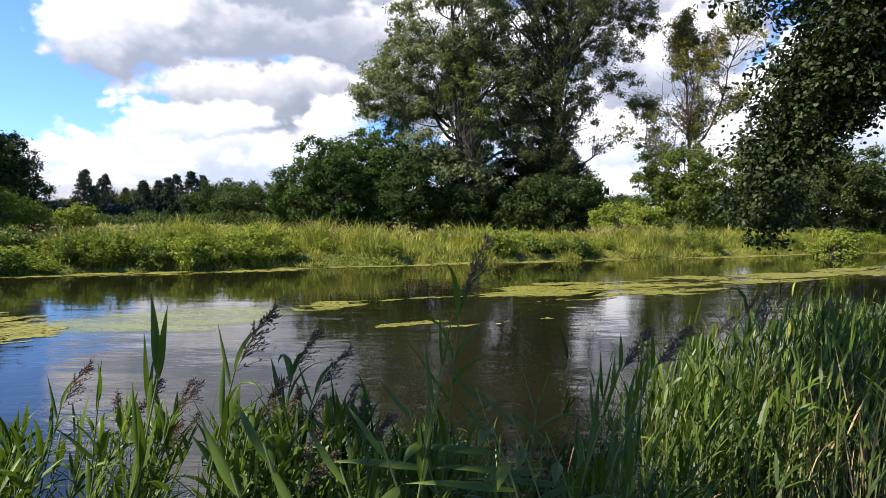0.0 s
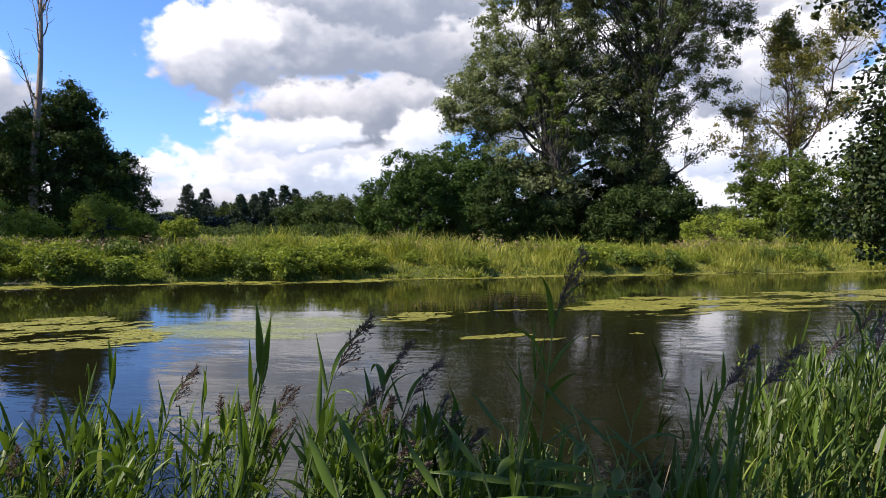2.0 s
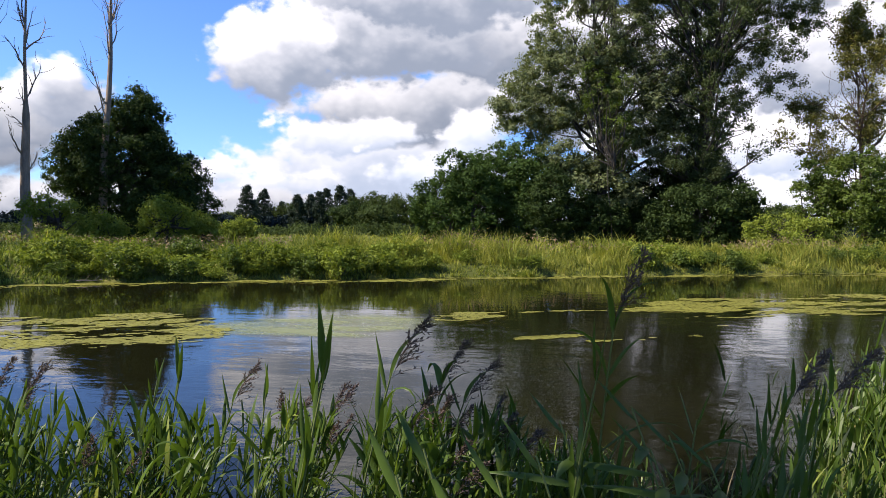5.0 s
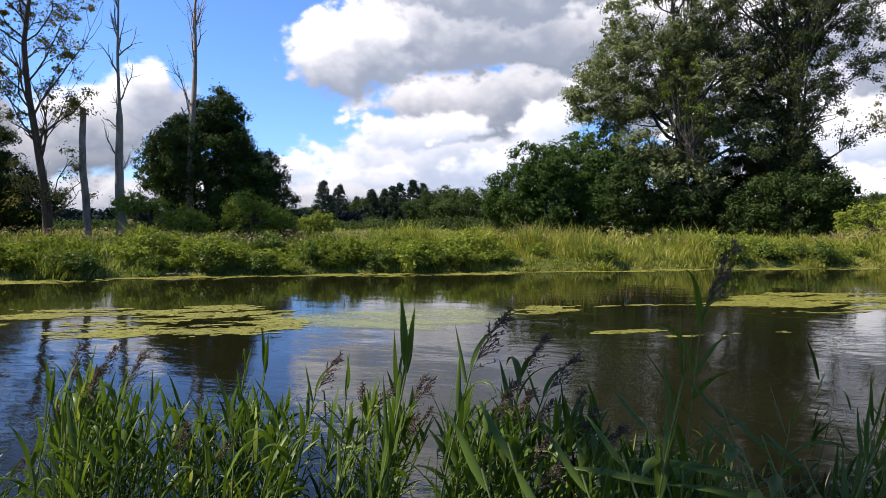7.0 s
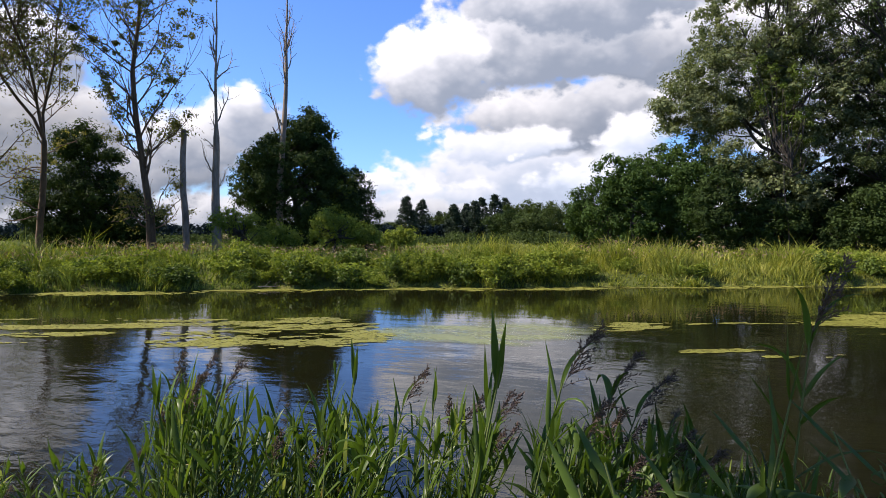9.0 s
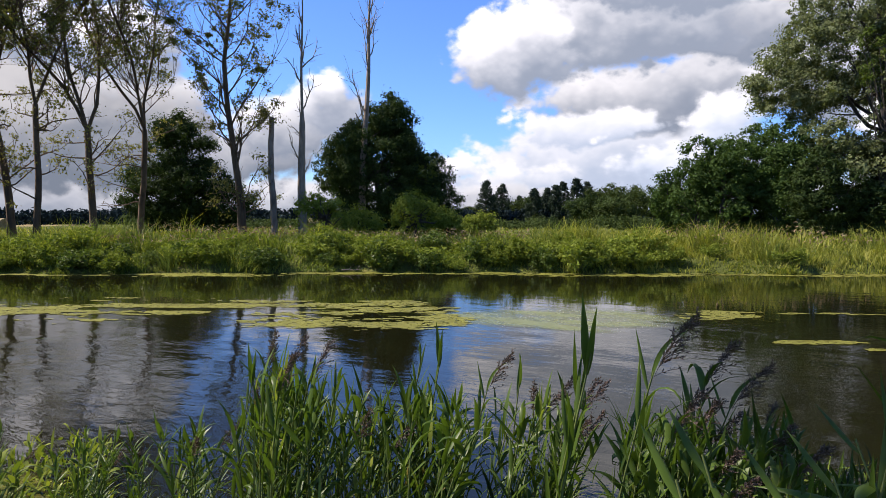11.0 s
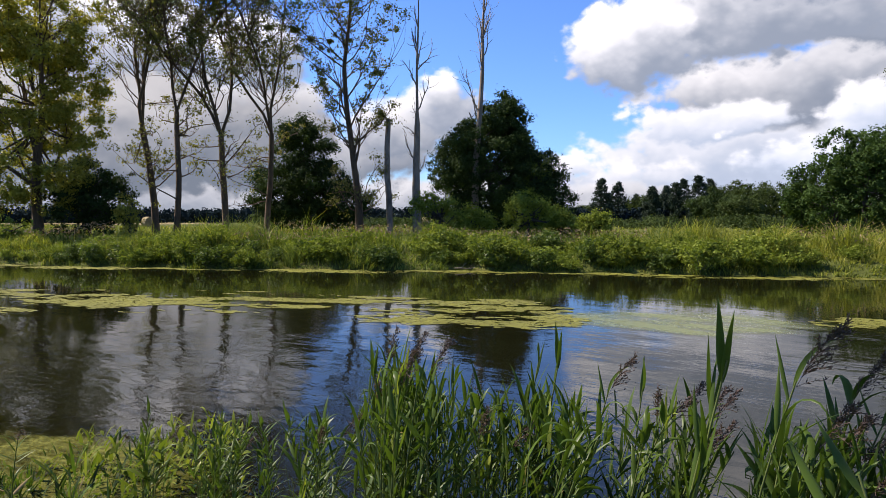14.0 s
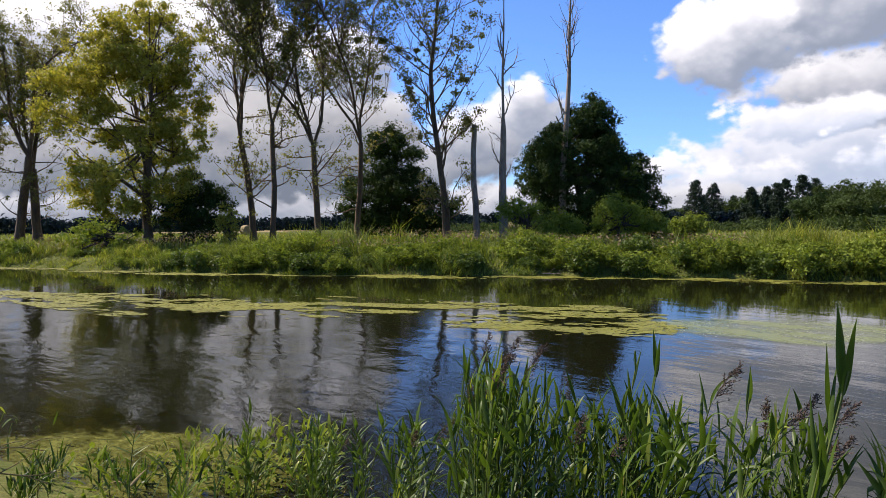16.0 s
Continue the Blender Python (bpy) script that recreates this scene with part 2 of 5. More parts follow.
M_SEDGE = foliage("bank_sedge", (0.0495, 0.0825, 0.0132), (0.182, 0.226, 0.0396), (0.396, 0.374, 0.099), 0.38, 0.5, 0.8, 0.1, 0.6)
M_SEED = foliage("grass_seed_head", (0.16, 0.11, 0.06), (0.28, 0.22, 0.13), None, 0.2, 0.8)
M_REED = foliage("reed_leaf", (0.007, 0.019, 0.004), (0.088, 0.145, 0.02), (0.31, 0.34, 0.055), 0.36, 0.42, 1.6, 0.22, 0.65)
# lighter alder leaf with sunlight put into its colour, also for creeper and herbs
M_ALDER_SUNLIT = foliage("sunlit_alder_leaf", (0.05, 0.08, 0.013), (0.12, 0.17, 0.028), (0.18, 0.22, 0.045), 0.35, 0.5)
M_REED_STEM = foliage("reed_stem", (0.07, 0.10, 0.03), (0.15, 0.17, 0.055), None, 0.1, 0.45)
M_REED_DRY = foliage("dry_reed_leaf", (0.22, 0.16, 0.07), (0.38, 0.29, 0.14), None, 0.2, 0.7)
M_PLUME = foliage("reed_plume", (0.065, 0.046, 0.042), (0.17, 0.125, 0.105), None, 0.25, 0.85, 3.0)
M_BARK = barky("grey_bark", (0.013, 0.011, 0.008), (0.055, 0.046, 0.036))
M_PALEBARK = barky("brown_poplar_bark", (0.026, 0.016, 0.008), (0.13, 0.082, 0.040), 5.0)
M_DEADWOOD = barky("bleached_deadwood", (0.05, 0.038, 0.026), (0.30, 0.235, 0.17), 4.0)
M_STRAW = earth("straw", (0.3, (0.20, 0.155, 0.075)), (0.7, (0.36, 0.30, 0.17)), scale=2.0)
M_FIELD = earth("stubble_field", (0.3, (0.16, 0.125, 0.06)), (0.7, (0.27, 0.215, 0.11)), scale=0.05)

# ---- mesh helpers ----
RIVER = radians(29.3)          # the river's direction, anticlockwise from +x
UX, UY = math.cos(RIVER), math.sin(RIVER)


def to_world(s, n):
    """From metres along and across the river (the camera at 0, 0) to world x, y."""
    return s * UX - n * UY, s * UY + n * UX


def to_river(x, y):
    return x * UX + y * UY, -x * UY + y * UX


def facing(x, y):
    """The turn that lays a thing's x axis across the line of sight from the bank."""
    return -math.degrees(math.atan2(x, y))


def at(az, d):
    return d * math.sin(radians(az)), d * math.cos(radians(az))


def wave(x, y, seed=0, octaves=4):
    """Smooth random relief for arrays, about -1 to 1."""
    r = np.random.RandomState(seed)
    table = r.rand(256, 256)
    out, amp, total = 0.0, 1.0, 0.0
    x, y = np.asarray(x, float) + 500.3, np.asarray(y, float) + 500.7
    for o in range(octaves):
        xi, yi = np.floor(x).astype(int), np.floor(y).astype(int)
        fx, fy = x - xi, y - yi
        fx, fy = fx * fx * (3 - 2 * fx), fy * fy * (3 - 2 * fy)
        a, b = table[xi % 256, yi % 256], table[(xi + 1) % 256, yi % 256]
        c, d = table[xi % 256, (yi + 1) % 256], table[(xi + 1) % 256, (yi + 1) % 256]
        out = out + amp * ((a * (1 - fx) + b * fx) * (1 - fy) + (c * (1 - fx) + d * fx) * fy)
        total, amp, x, y = total + amp, amp * 0.5, x * 2.03 + 17, y * 2.03 + 31
    return out / total * 2 - 1


def mesh_of(name, verts, faces, smooth=False):
    """A mesh from arrays: verts (n, 3), faces (m, 3 or 4)."""
    verts, faces = np.asarray(verts, np.float32), np.asarray(faces, np.int32)
    me = bpy.data.meshes.new(name)
    k = faces.shape[1]
    me.vertices.add(len(verts))
    me.vertices.foreach_set("co", verts.ravel())
    me.loops.add(faces.size)
    me.loops.foreach_set("vertex_index", faces.ravel())
    me.polygons.add(len(faces))
    me.polygons.foreach_set("loop_start", np.arange(0, faces.size, k, dtype=np.int32))
    if smooth:
        me.polygons.foreach_set("use_smooth", np.ones(len(faces), dtype=bool))
    me.update(calc_edges=True)
    return me


def part(name, me, mat, parent=None, label=""):
    """One mesh object, under a thing or a part where a parent is given."""
    ob = new(name, me)
    if not me.materials:
        me.materials.append(mat)
    if parent:
        ob.parent = parent
    if label:
        tagged(ob, label)
    return ob


def thing(name, x, y, z, label, category, group="", turn=0.0, size=1.0, kind=""):
    e = new(name)
    e.empty_display_size = 0.2
    e.matrix_basis = pose(x, y, z, 0, 0, turn) @ Matrix.Scale(size, 4)
    return tagged(e, label, category, group, kind)


def unit(v):
    return v / (np.linalg.norm(v, axis=-1, keepdims=True) + 1e-9)


def leaves(centres, size, rng, towards=None, long=1.5, up=0.5, rounded=False):
    """Small leaves: slim three-cornered ones, or rounded and folded along their midrib."""
    c = np.asarray(centres, float)
    n = len(c)
    nrm = rng.normal(size=(n, 3)) + (0, 0, up)
    if towards is not None:
        nrm = nrm + towards
    nrm = unit(nrm)
    a = unit(np.cross(nrm, rng.normal(size=(n, 3))))
    b = np.cross(nrm, a)
    s = (size * rng.uniform(0.6, 1.35, n))[:, None]
    a, b, bend = a * s * 0.5 * long, b * s * 0.45, nrm * s * 0.14
    if rounded:
        v = np.stack([c - a, c - a * 0.35 - b + bend, c + a * 0.45 - b * 0.8 + bend, c + a, c + a * 0.45 + b * 0.8 + bend, c - a * 0.35 + b + bend], 1).reshape(-1, 3)
        o = np.arange(n)[:, None] * 6
        return v, np.concatenate([o + [0, 1, 2, 3], o + [0, 3, 4, 5]])
    v = np.stack([c - a - b * 0.6, c + a * 0.2 + b * 1.15 + bend, c + a * 1.1 - b * 0.7], 1).reshape(-1, 3)
    return v, np.arange(3 * n).reshape(n, 3)


def tubes(paths, sides=5):
    """Tapered round limbs: a list of (points, radii)."""
    vs, fs, base = [], [], 0
    ang = np.linspace(0, 2 * np.pi, sides, endpoint=False)
    for pts, rad in paths:
        p, r = np.asarray(pts, float), np.asarray(rad, float)
        d = unit(np.gradient(p, axis=0))
        ref = np.where(np.abs(d[:, 2:3]) > 0.9, (1.0, 0.0, 0.0), (0.0, 0.0, 1.0))
        a = unit(np.cross(d, ref))
        b = np.cross(d, a)
        ring = p[:, None] + (a[:, None] * np.cos(ang)[None, :, None] + b[:, None] * np.sin(ang)[None, :, None]) * r[:, None, None]
        vs.append(ring.reshape(-1, 3))
        k = len(p)
        i = np.arange(k - 1)[:, None] * sides
        j = np.arange(sides)[None]
        q = np.stack([i + j, i + (j + 1) % sides, i + sides + (j + 1) % sides, i + sides + j], -1).reshape(-1, 4)
        fs.append(q + base)
        base += k * sides
    return np.concatenate(vs), np.concatenate(fs)


def joined(*pieces):
    vs, fs, base = [], [], 0
    for v, f in pieces:
        vs.append(v), fs.append(f + base)
        base += len(v)
    return np.concatenate(vs), np.concatenate(fs)


def limb(rng, start, way, length, r0, r1, bend=0.15, lift=0.0, steps=6):
    """A crooked limb from start along way; lift turns it up or down on the way."""
    p, d = [np.array(start, float)], unit(np.array(way, float))
    for _ in range(steps):
        d = unit(d + rng.normal(size=3) * bend + (0, 0, lift / steps))
        p.append(p[-1] + d * length / steps)
    return np.array(p), np.linspace(r0, r1, steps + 1)


def skeleton_of(rng, height, r0, first=0.3, count=14, spread=0.6, reach=0.35, lean=(0, 0), twigs=4, lift=0.5, trunks=1, crook=0.05, profile=None):
    """Trunk, limbs and twigs of a tree, and the places where its twigs end."""
    paths, ends = [], []
    for k in range(trunks):
        off = rng.normal(size=2) * (0.25 * (trunks > 1))
        way = (lean[0] + off[0], lean[1] + off[1], 1.0)
        tall = height * (1 if k == 0 else rng.uniform(0.8, 0.97))
        tp, tr = limb(rng, (0, 0, -0.3), way, tall, r0 * (1 if k == 0 else 0.75), r0 * 0.1, crook, 0.15, 12)
        tr[0] *= 1.35
        paths.append((tp, tr))
        for _ in range(count):
            f = first + (1 - first) * rng.uniform(0, 0.97) ** 0.9
            i = f * 12
            a = int(min(i, 11))
            base = tp[a] + (tp[a + 1] - tp[a]) * (i - a)
            rad = np.interp(i, np.arange(13), tr)
            th = rng.uniform(0, 2 * np.pi)
            w = np.array([np.cos(th), np.sin(th), rng.uniform(0.6, 1.2) / max(spread, 0.05) * 0.6])
            ln = height * reach * (1.15 - f) * rng.uniform(0.6, 1.2) + 0.05 * height
            if profile:
                ln = height * np.interp(f, *profile) * rng.uniform(0.7, 1.15)
            bp, br = limb(rng, base, w, ln, rad * 0.55, 0.02 + r0 * 0.03, 0.16, lift)
            paths.append((bp, br))
            ends.append(bp[-1])
            for _ in range(twigs):
                q = rng.randint(2, 7)
                w2 = unit(bp[min(q, 6)] - bp[q - 1]) + rng.normal(size=3) * 0.55 + (0, 0, 0.2)
                sp, sr = limb(rng, bp[q], w2, ln * rng.uniform(0.25, 0.55), br[q] * 0.6, 0.012, 0.2, lift * 0.5, 4)
                paths.append((sp, sr))
                ends.append(sp[-1]), ends.append(sp[2])
    return paths, np.array(ends)


def forked_skeleton(rng, height, r0, fork, stems, lean=(0, 0), side=9, twigs=5, apart=0.22):
    """A tall trunk that forks into steep stems with upswept thin branches."""
    tp, tr = limb(rng, (0, 0, -0.3), (lean[0], lean[1], 1.0), height * fork + 0.3, r0, r0 * 0.78, 0.06, 0.05, 6)
    tr[0] *= 1.35
    paths, ends = [(tp, tr)], []
    turn = rng.uniform(-0.5, 0.5)
    for _ in range(8):
        q = rng.uniform(1.8, 5.8)
        a = int(q)
        ph = rng.uniform(0, 2 * np.pi)
        bp, br = limb(rng, tp[a] + (tp[a + 1] - tp[a]) * (q - a), (math.cos(ph), math.sin(ph), rng.uniform(-0.1, 0.7)), rng.uniform(1.4, 0.19 * height), 0.06, 0.014, 0.22, 0.3)
        paths.append((bp, br))
        for j in (2, 3, 4, 5, 6):
            wp, wr = limb(rng, bp[j], unit(rng.normal(size=3) + (0, 0, 0.7)), rng.uniform(0.5, 1.3), 0.022, 0.01, 0.2, 0.3, 4)
            paths.append((wp, wr))
            ends.append(wp[-1])
    for k in range(stems):
        th = turn + k * 2 * np.pi / max(stems, 1) + rng.uniform(-0.3, 0.3)
        way = np.array([math.cos(th) * apart, math.sin(th) * apart * 0.6, 1.0]) * (1 if stems > 1 else (0, 0, 1)) + (lean[0], lean[1], 0)
        start = tp[-1] if k == 0 else tp[-1 - rng.randint(0, 2)]
        ln = (height - start[2]) * (1.0 if k == 0 else rng.uniform(0.78, 1.0))
        sp, sr = limb(rng, start, way, ln, r0 * (0.74 if stems < 2 else 0.5), 0.02, 0.13 if stems > 1 else 0.07, 0.16, 12)
        paths.append((sp, sr))
        for _ in range(side):
            q = rng.uniform(0.6, 11.6)
            a = int(q)
            base = sp[a] + (sp[a + 1] - sp[a]) * (q - a)
            ph = rng.uniform(0, 2 * np.pi)
            w = np.array([math.cos(ph), math.sin(ph), rng.uniform(0.45, 1.6)])
            bl = height * np.interp(q, [0, 3, 8, 12], [0.18, 0.21, 0.17, 0.08]) * rng.uniform(0.5, 1.35)
            bp, br = limb(rng, base, w, bl, max(np.interp(q, np.arange(13), sr) * 0.38, 0.045), 0.014, 0.2, 0.55)
            paths.append((bp, br))
            ends.append(bp[-1])
            for _ in range(twigs):
                j = rng.randint(1, 7)
                w2 = unit(bp[min(j, 6)] - bp[j - 1]) + rng.normal(size=3) * 0.5 + (0, 0, 0.3)
                wp, wr = limb(rng, bp[j], w2, bl * rng.uniform(0.25, 0.6), max(br[j] * 0.55, 0.016), 0.008, 0.2, 0.4, 4)
                paths.append((wp, wr))
                ends.append(wp[-1]), ends.append(wp[2])
    return paths, np.array(ends)


def leaf_clumps(rng, centres, radii, per, size, long=1.4, up=0.5, flat=0.8, rounded=False):
    """Leaves gathered in uneven clumps."""
    out = []
    tow = []
    for c, r in zip(centres, radii):
        n = max(4, int(per * rng.uniform(0.6, 1.4)))
        d = unit(rng.normal(size=(n, 3)))
        rr = r * np.minimum(np.abs(rng.normal(size=n)) * 0.38 + rng.uniform(0.1, 0.55, n), 1.25)[:, None]
        out.append(c + d * rr * (1, 1, flat))
        tow.append(d * 1.3)
    return leaves(np.concatenate(out), size, rng, np.concatenate(tow), long, up, rounded)


def leaf_masses(rng, centres, radii, dense, size, long=1.4, up=0.35):
    """Rounded masses of foliage: leaves lie along the outside of each mass, thinner below, so that it takes the light on one side."""
    out, tow = [], []
    for c, r in zip(centres, radii):
        n = max(6, int(dense * r * r * rng.uniform(0.8, 1.2)))
        d = unit(rng.normal(size=(n, 3)) + (0, 0, 0.35))
        bump = 1 + 0.22 * np.sin(d @ rng.normal(size=3) * 3.1 + rng.uniform(0, 6)) + 0.16 * np.sin(d @ rng.normal(size=3) * 6.3)
        rr = r * bump * (1 - np.abs(rng.normal(size=n)) * 0.20 + (rng.rand(n) < 0.12) * rng.uniform(0, 0.35, n))
        out.append(c + d * rr[:, None] * (1, 1, 0.72))
        tow.append(d * 2.2)
    # the inner leaves, seen only as dark depth between the outer ones
    c, r = np.repeat(np.asarray(centres, float), 12, 0), np.repeat(np.asarray(radii, float), 12)
    core = c + unit(rng.normal(size=c.shape)) * (r * rng.uniform(0.1, 0.6, len(r)))[:, None] * (1, 1, 0.72)
    return joined(leaves(np.concatenate(out), size, rng, np.concatenate(tow), long, up), leaves(core, r * 0.42, rng))


def envelope(rng, count, blobs, inner=0.25):
    """Clump centres near the surface of a crown made of ellipsoids (x, y, z, rx, ry, rz)."""
    w = np.array([b[3] * b[5] for b in blobs])
    pick = rng.choice(len(blobs), count, p=w / w.sum())
    b = np.array(blobs)[pick]
    d = unit(rng.normal(size=(count, 3)))
    c = b[:, :3] + d * b[:, 3:] * rng.uniform(inner, 1.05, count)[:, None]
    c[:, 2] = np.maximum(c[:, 2], 0.25)
    return c


def wood(t, paths, trunks, bark, every):
    """The trunks of a tree, and its limbs and twigs."""
    stems = [paths[k * every] for k in range(trunks)]
    for stem in stems:
        part("trunk", mesh_of("trunk", *tubes([stem], 8), smooth=True), bark, t)
    rest = [q for q in paths if not any(q is s for s in stems)]
    part("branchwork", mesh_of("branchwork", *tubes(rest), smooth=True), bark, t)["kind"] = "stuff"


def crowned_tree(name, label, x, y, height, blobs, seed, leaf, bark, masses, dense, size, radius=(0.6, 1.2), r0=0.3, limbs=12, first=0.25, group="", category="tree", trunks=1, up=0.35, long=1.4, loose=0.5, inner=0.6):
    """A broad tree: trunk and limbs inside a crown of leaf masses, with loose sprays round them."""
    rng = np.random.RandomState(seed)
    s, n = to_river(x, y)
    t = thing(name, x, y, ground_z(s, n), label, category, group, facing(x, y))
    paths, ends = skeleton_of(rng, height * 0.86, r0, first, limbs, 0.8, 0.33, trunks=trunks, twigs=3)
    c = envelope(rng, masses, blobs, inner)
    # boughs lead out to the masses
    top = np.array([0, 0, height * 0.3])
    for k in range(0, min(masses, 60), 2):
        mid = (top + c[k]) / 2 + rng.normal(size=3) * 0.3
        paths.append((np.array([top + (0, 0, c[k][2] * 0.25), mid, c[k]]), np.array([0.09, 0.05, 0.015])))
    wood(t, paths, trunks, bark, 1 + limbs * 4)
    few = int(masses * loose)
    sprays = envelope(rng, few, blobs, 0.85)
    crown = joined(leaf_masses(rng, c, rng.uniform(*radius, masses), dense, size, long, up),
                   leaf_clumps(rng, sprays, rng.uniform(0.25, 0.6, few), int(dense * 0.16), size * 0.9, long, up))
    part("crown", mesh_of("crown", *crown), leaf, t)
    return t


# ---- lie of the land ----
def far_edge(s):
    """How far across the river its far waterline lies."""
    return np.interp(s, [-80, -37, -27, -17, -9, 0, 14, 35, 70], [28.6, 28.1, 26.9, 26.5, 27.8, 28.3, 28.3, 27.4, 26.6]) + 0.25 * np.sin(np.asarray(s) * 0.9) + 0.12 * np.sin(np.asarray(s) * 2.3)


def near_edge(s):
    return np.interp(s, [-40, -8, -3, 2, 6, 30], [5.0, 4.9, 4.4, 4.1, 4.2, 4.6]) + 0.12 * np.sin(np.asarray(s) * 1.7)


def ground_z(s, n):
    s, n = np.asarray(s, float), np.asarray(n, float)
    f, e = far_edge(s), near_edge(s)
    far = np.interp(n - f, [-6, -1.2, 0, 0.5, 1.5, 5, 20], [-1.3, -0.5, -0.02, 0.2, 0.5, 0.75, 0.8])
    near = np.interp(n - e, [-3.0, -1.8, -0.4, 0.0, 1.5, 4.0], [0.78, 0.6, 0.12, 0.0, -0.3, -1.3])
    z = np.where(n > 15, far, near)
    ripple = 0.06 * wave(s * 0.5, n * 0.5, 3, 3)
    return z + np.where((n > f + 0.6) | (n < e - 0.6), ripple, 0.0)


def steps(*spans):
    out = []
    for a, b, k in spans:
        out += list(np.linspace(a, b, k, endpoint=False))
    return np.array(out + [spans[-1][1]])


def grid_mesh(name, sv, nv, zf, smooth=True):
    S, N = np.meshgrid(sv, nv, indexing="ij")
    X, Y = to_world(S, N)
    v = np.stack([X, Y, zf(S, N)], -1).reshape(-1, 3)
    i = (np.arange(len(sv) - 1)[:, None] * len(nv) + np.arange(len(nv) - 1)[None]).ravel()
    return mesh_of(name, v, np.stack([i, i + len(nv), i + len(nv) + 1, i + 1], -1), smooth)


sv = steps((-3000, -300, 12), (-300, -60, 24), (-60, 60, 240), (60, 300, 24), (300, 3000, 12))
nv = steps((-3000, -200, 8), (-200, -10, 12), (-10, 8, 54), (8, 22, 8), (22, 36, 48), (36, 80, 22), (80, 400, 16), (400, 3500, 12))
tagged(part("ground", grid_mesh("ground", sv, nv, ground_z), M_GROUND), "grassy low river banks and flat meadow", "ground", kind="structure")
tagged(part("water", grid_mesh("water", np.array([-700.0, 700]), np.array([1.0, 31]), lambda s, n: s * 0.0), M_WATER),
       "dark slow river water with fine ripples and sky reflections", "water", kind="structure")
field = grid_mesh("field", steps((-96, -62, 20)), steps((86, 112, 10)), lambda s, n: ground_z(s, n) + 0.03)
tagged(part("stubble_field", field, M_FIELD), "pale harvested stubble field beyond the tree row", "field", kind="structure")

# ---- trees on the far bank ----
# tall half-bare poplars
def sparse_poplar(seed, az, d, height, lean, leafy, fork, stems, r0, label, mistle=0, leaf=None, side=9, apart=0.22, per=20):
    rng = np.random.RandomState(seed)
    x, y = at(az, d)
    t = thing("poplar_tree", x, y, float(ground_z(*to_river(x, y))), label, "tree", "tall poplars on the far bank", facing(x, y))
    paths, ends = forked_skeleton(rng, height, r0, fork, stems, lean, side, 7, apart)
    wood(t, paths, 1, M_PALEBARK, 1)
    tufts = np.floor(ends / 2.1)
    patchy = (np.sin(tufts @ (12.9, 78.2, 37.7)) * 43758.5) % 1.0
    keep = ends[patchy < leafy + 0.14]
    keep = keep + rng.normal(size=keep.shape) * 0.15
    part("crown", mesh_of("crown", *leaf_clumps(rng, keep, rng.uniform(0.3, 0.9, len(keep)), int(per * 2.4), 0.125)), leaf or M_THIN_POPLAR, t)
    high = ends[ends[:, 2] > height * (0.72 if mistle > 9 else 0.3)]
    for k in range(mistle):
        c = high[rng.randint(len(high))]
        part("mistletoe", mesh_of("mistletoe", *leaf_clumps(rng, [c], [rng.uniform(0.25, 0.5) if mistle > 9 else rng.uniform(0.2, 0.38)], 260, 0.11)), M_MISTLE, t, "round mistletoe ball")["kind"] = "stuff"
    return t


TALL = "tall half-bare poplar with mistletoe, thin upswept branches"
sparse_poplar(1, -48.3, 52, 26, (-0.14, -0.05), 0.5, 0.14, 1, 0.35, "tall leaning poplar with sparse green leaves", 2, None, 46, 0.1, 20)
sparse_poplar(2, -55.9, 56, 31, (0.0, 0.02), 0.57, 0.26, 3, 0.24, TALL, 5, None, 28, 0.17, 13)
sparse_poplar(3, -59.3, 53, 31, (-0.03, 0.0), 0.57, 0.24, 3, 0.26, TALL, 5, None, 28, 0.24, 13)
sparse_poplar(4, -62.9, 52, 30, (0.02, 0.0), 0.6, 0.3, 2, 0.22, TALL, 6, None, 36, 0.12, 13)
sparse_poplar(5, -64.4, 53, 30, (-0.06, 0.0), 0.57, 0.26, 3, 0.26, TALL, 6, None, 28, 0.25, 14)
sparse_poplar(6, -79.7, 70, 22, (0.0, 0.0), 0.5, 0.3, 3, 0.4, TALL, 8, None, 14, 0.2, 14)
sparse_poplar(7, -80.9, 70, 22, (0.0, 0.0), 0.5, 0.35, 2, 0.4, TALL, 6, None, 16, 0.2, 14)
sparse_poplar(8, -83.2, 72, 20, (0.0, 0.0), 0.5, 0.3, 3, 0.4, TALL, 6, None, 14, 0.2, 14)
sparse_poplar(9, 20.3, 60, 18.5, (0.02, 0.02), 0.4, 0.36, 3, 0.24, "slender poplar with mistletoe and thinning leaves", 18, None, 20, 0.27, 16)
sparse_poplar(10, 18.6, 61, 13, (-0.16, 0.02), 0.55, 0.35, 2, 0.2, "slender bare-topped young poplar leaning out", 1, None, 12, 0.28, 20)

x, y = at(-72.4, 52)
crowned_tree("poplar_tree", "broad poplar with yellowing early-autumn leaves", x, y, 19,
             [(-0.5, 0, 5.0, 4.2, 3.6, 3.4), (-1.2, 0, 10.5, 4.6, 4.0, 3.4), (0.8, 0, 14.2, 3.8, 3.4, 3.0), (-4.4, 0, 9.5, 2.8, 2.6, 2.6), (2.6, 0, 9.0, 2.4, 2.6, 3.0), (-2.0, 0, 13.2, 2.6, 2.4, 2.0), (-3.4, 0, 4.5, 1.8, 1.8, 1.8)],
             21, M_YELLOW, M_PALEBARK, 270, 330, 0.13, (0.45, 1.0), 0.36, 16, 0.2, trunks=2, loose=1.6, inner=0.5)

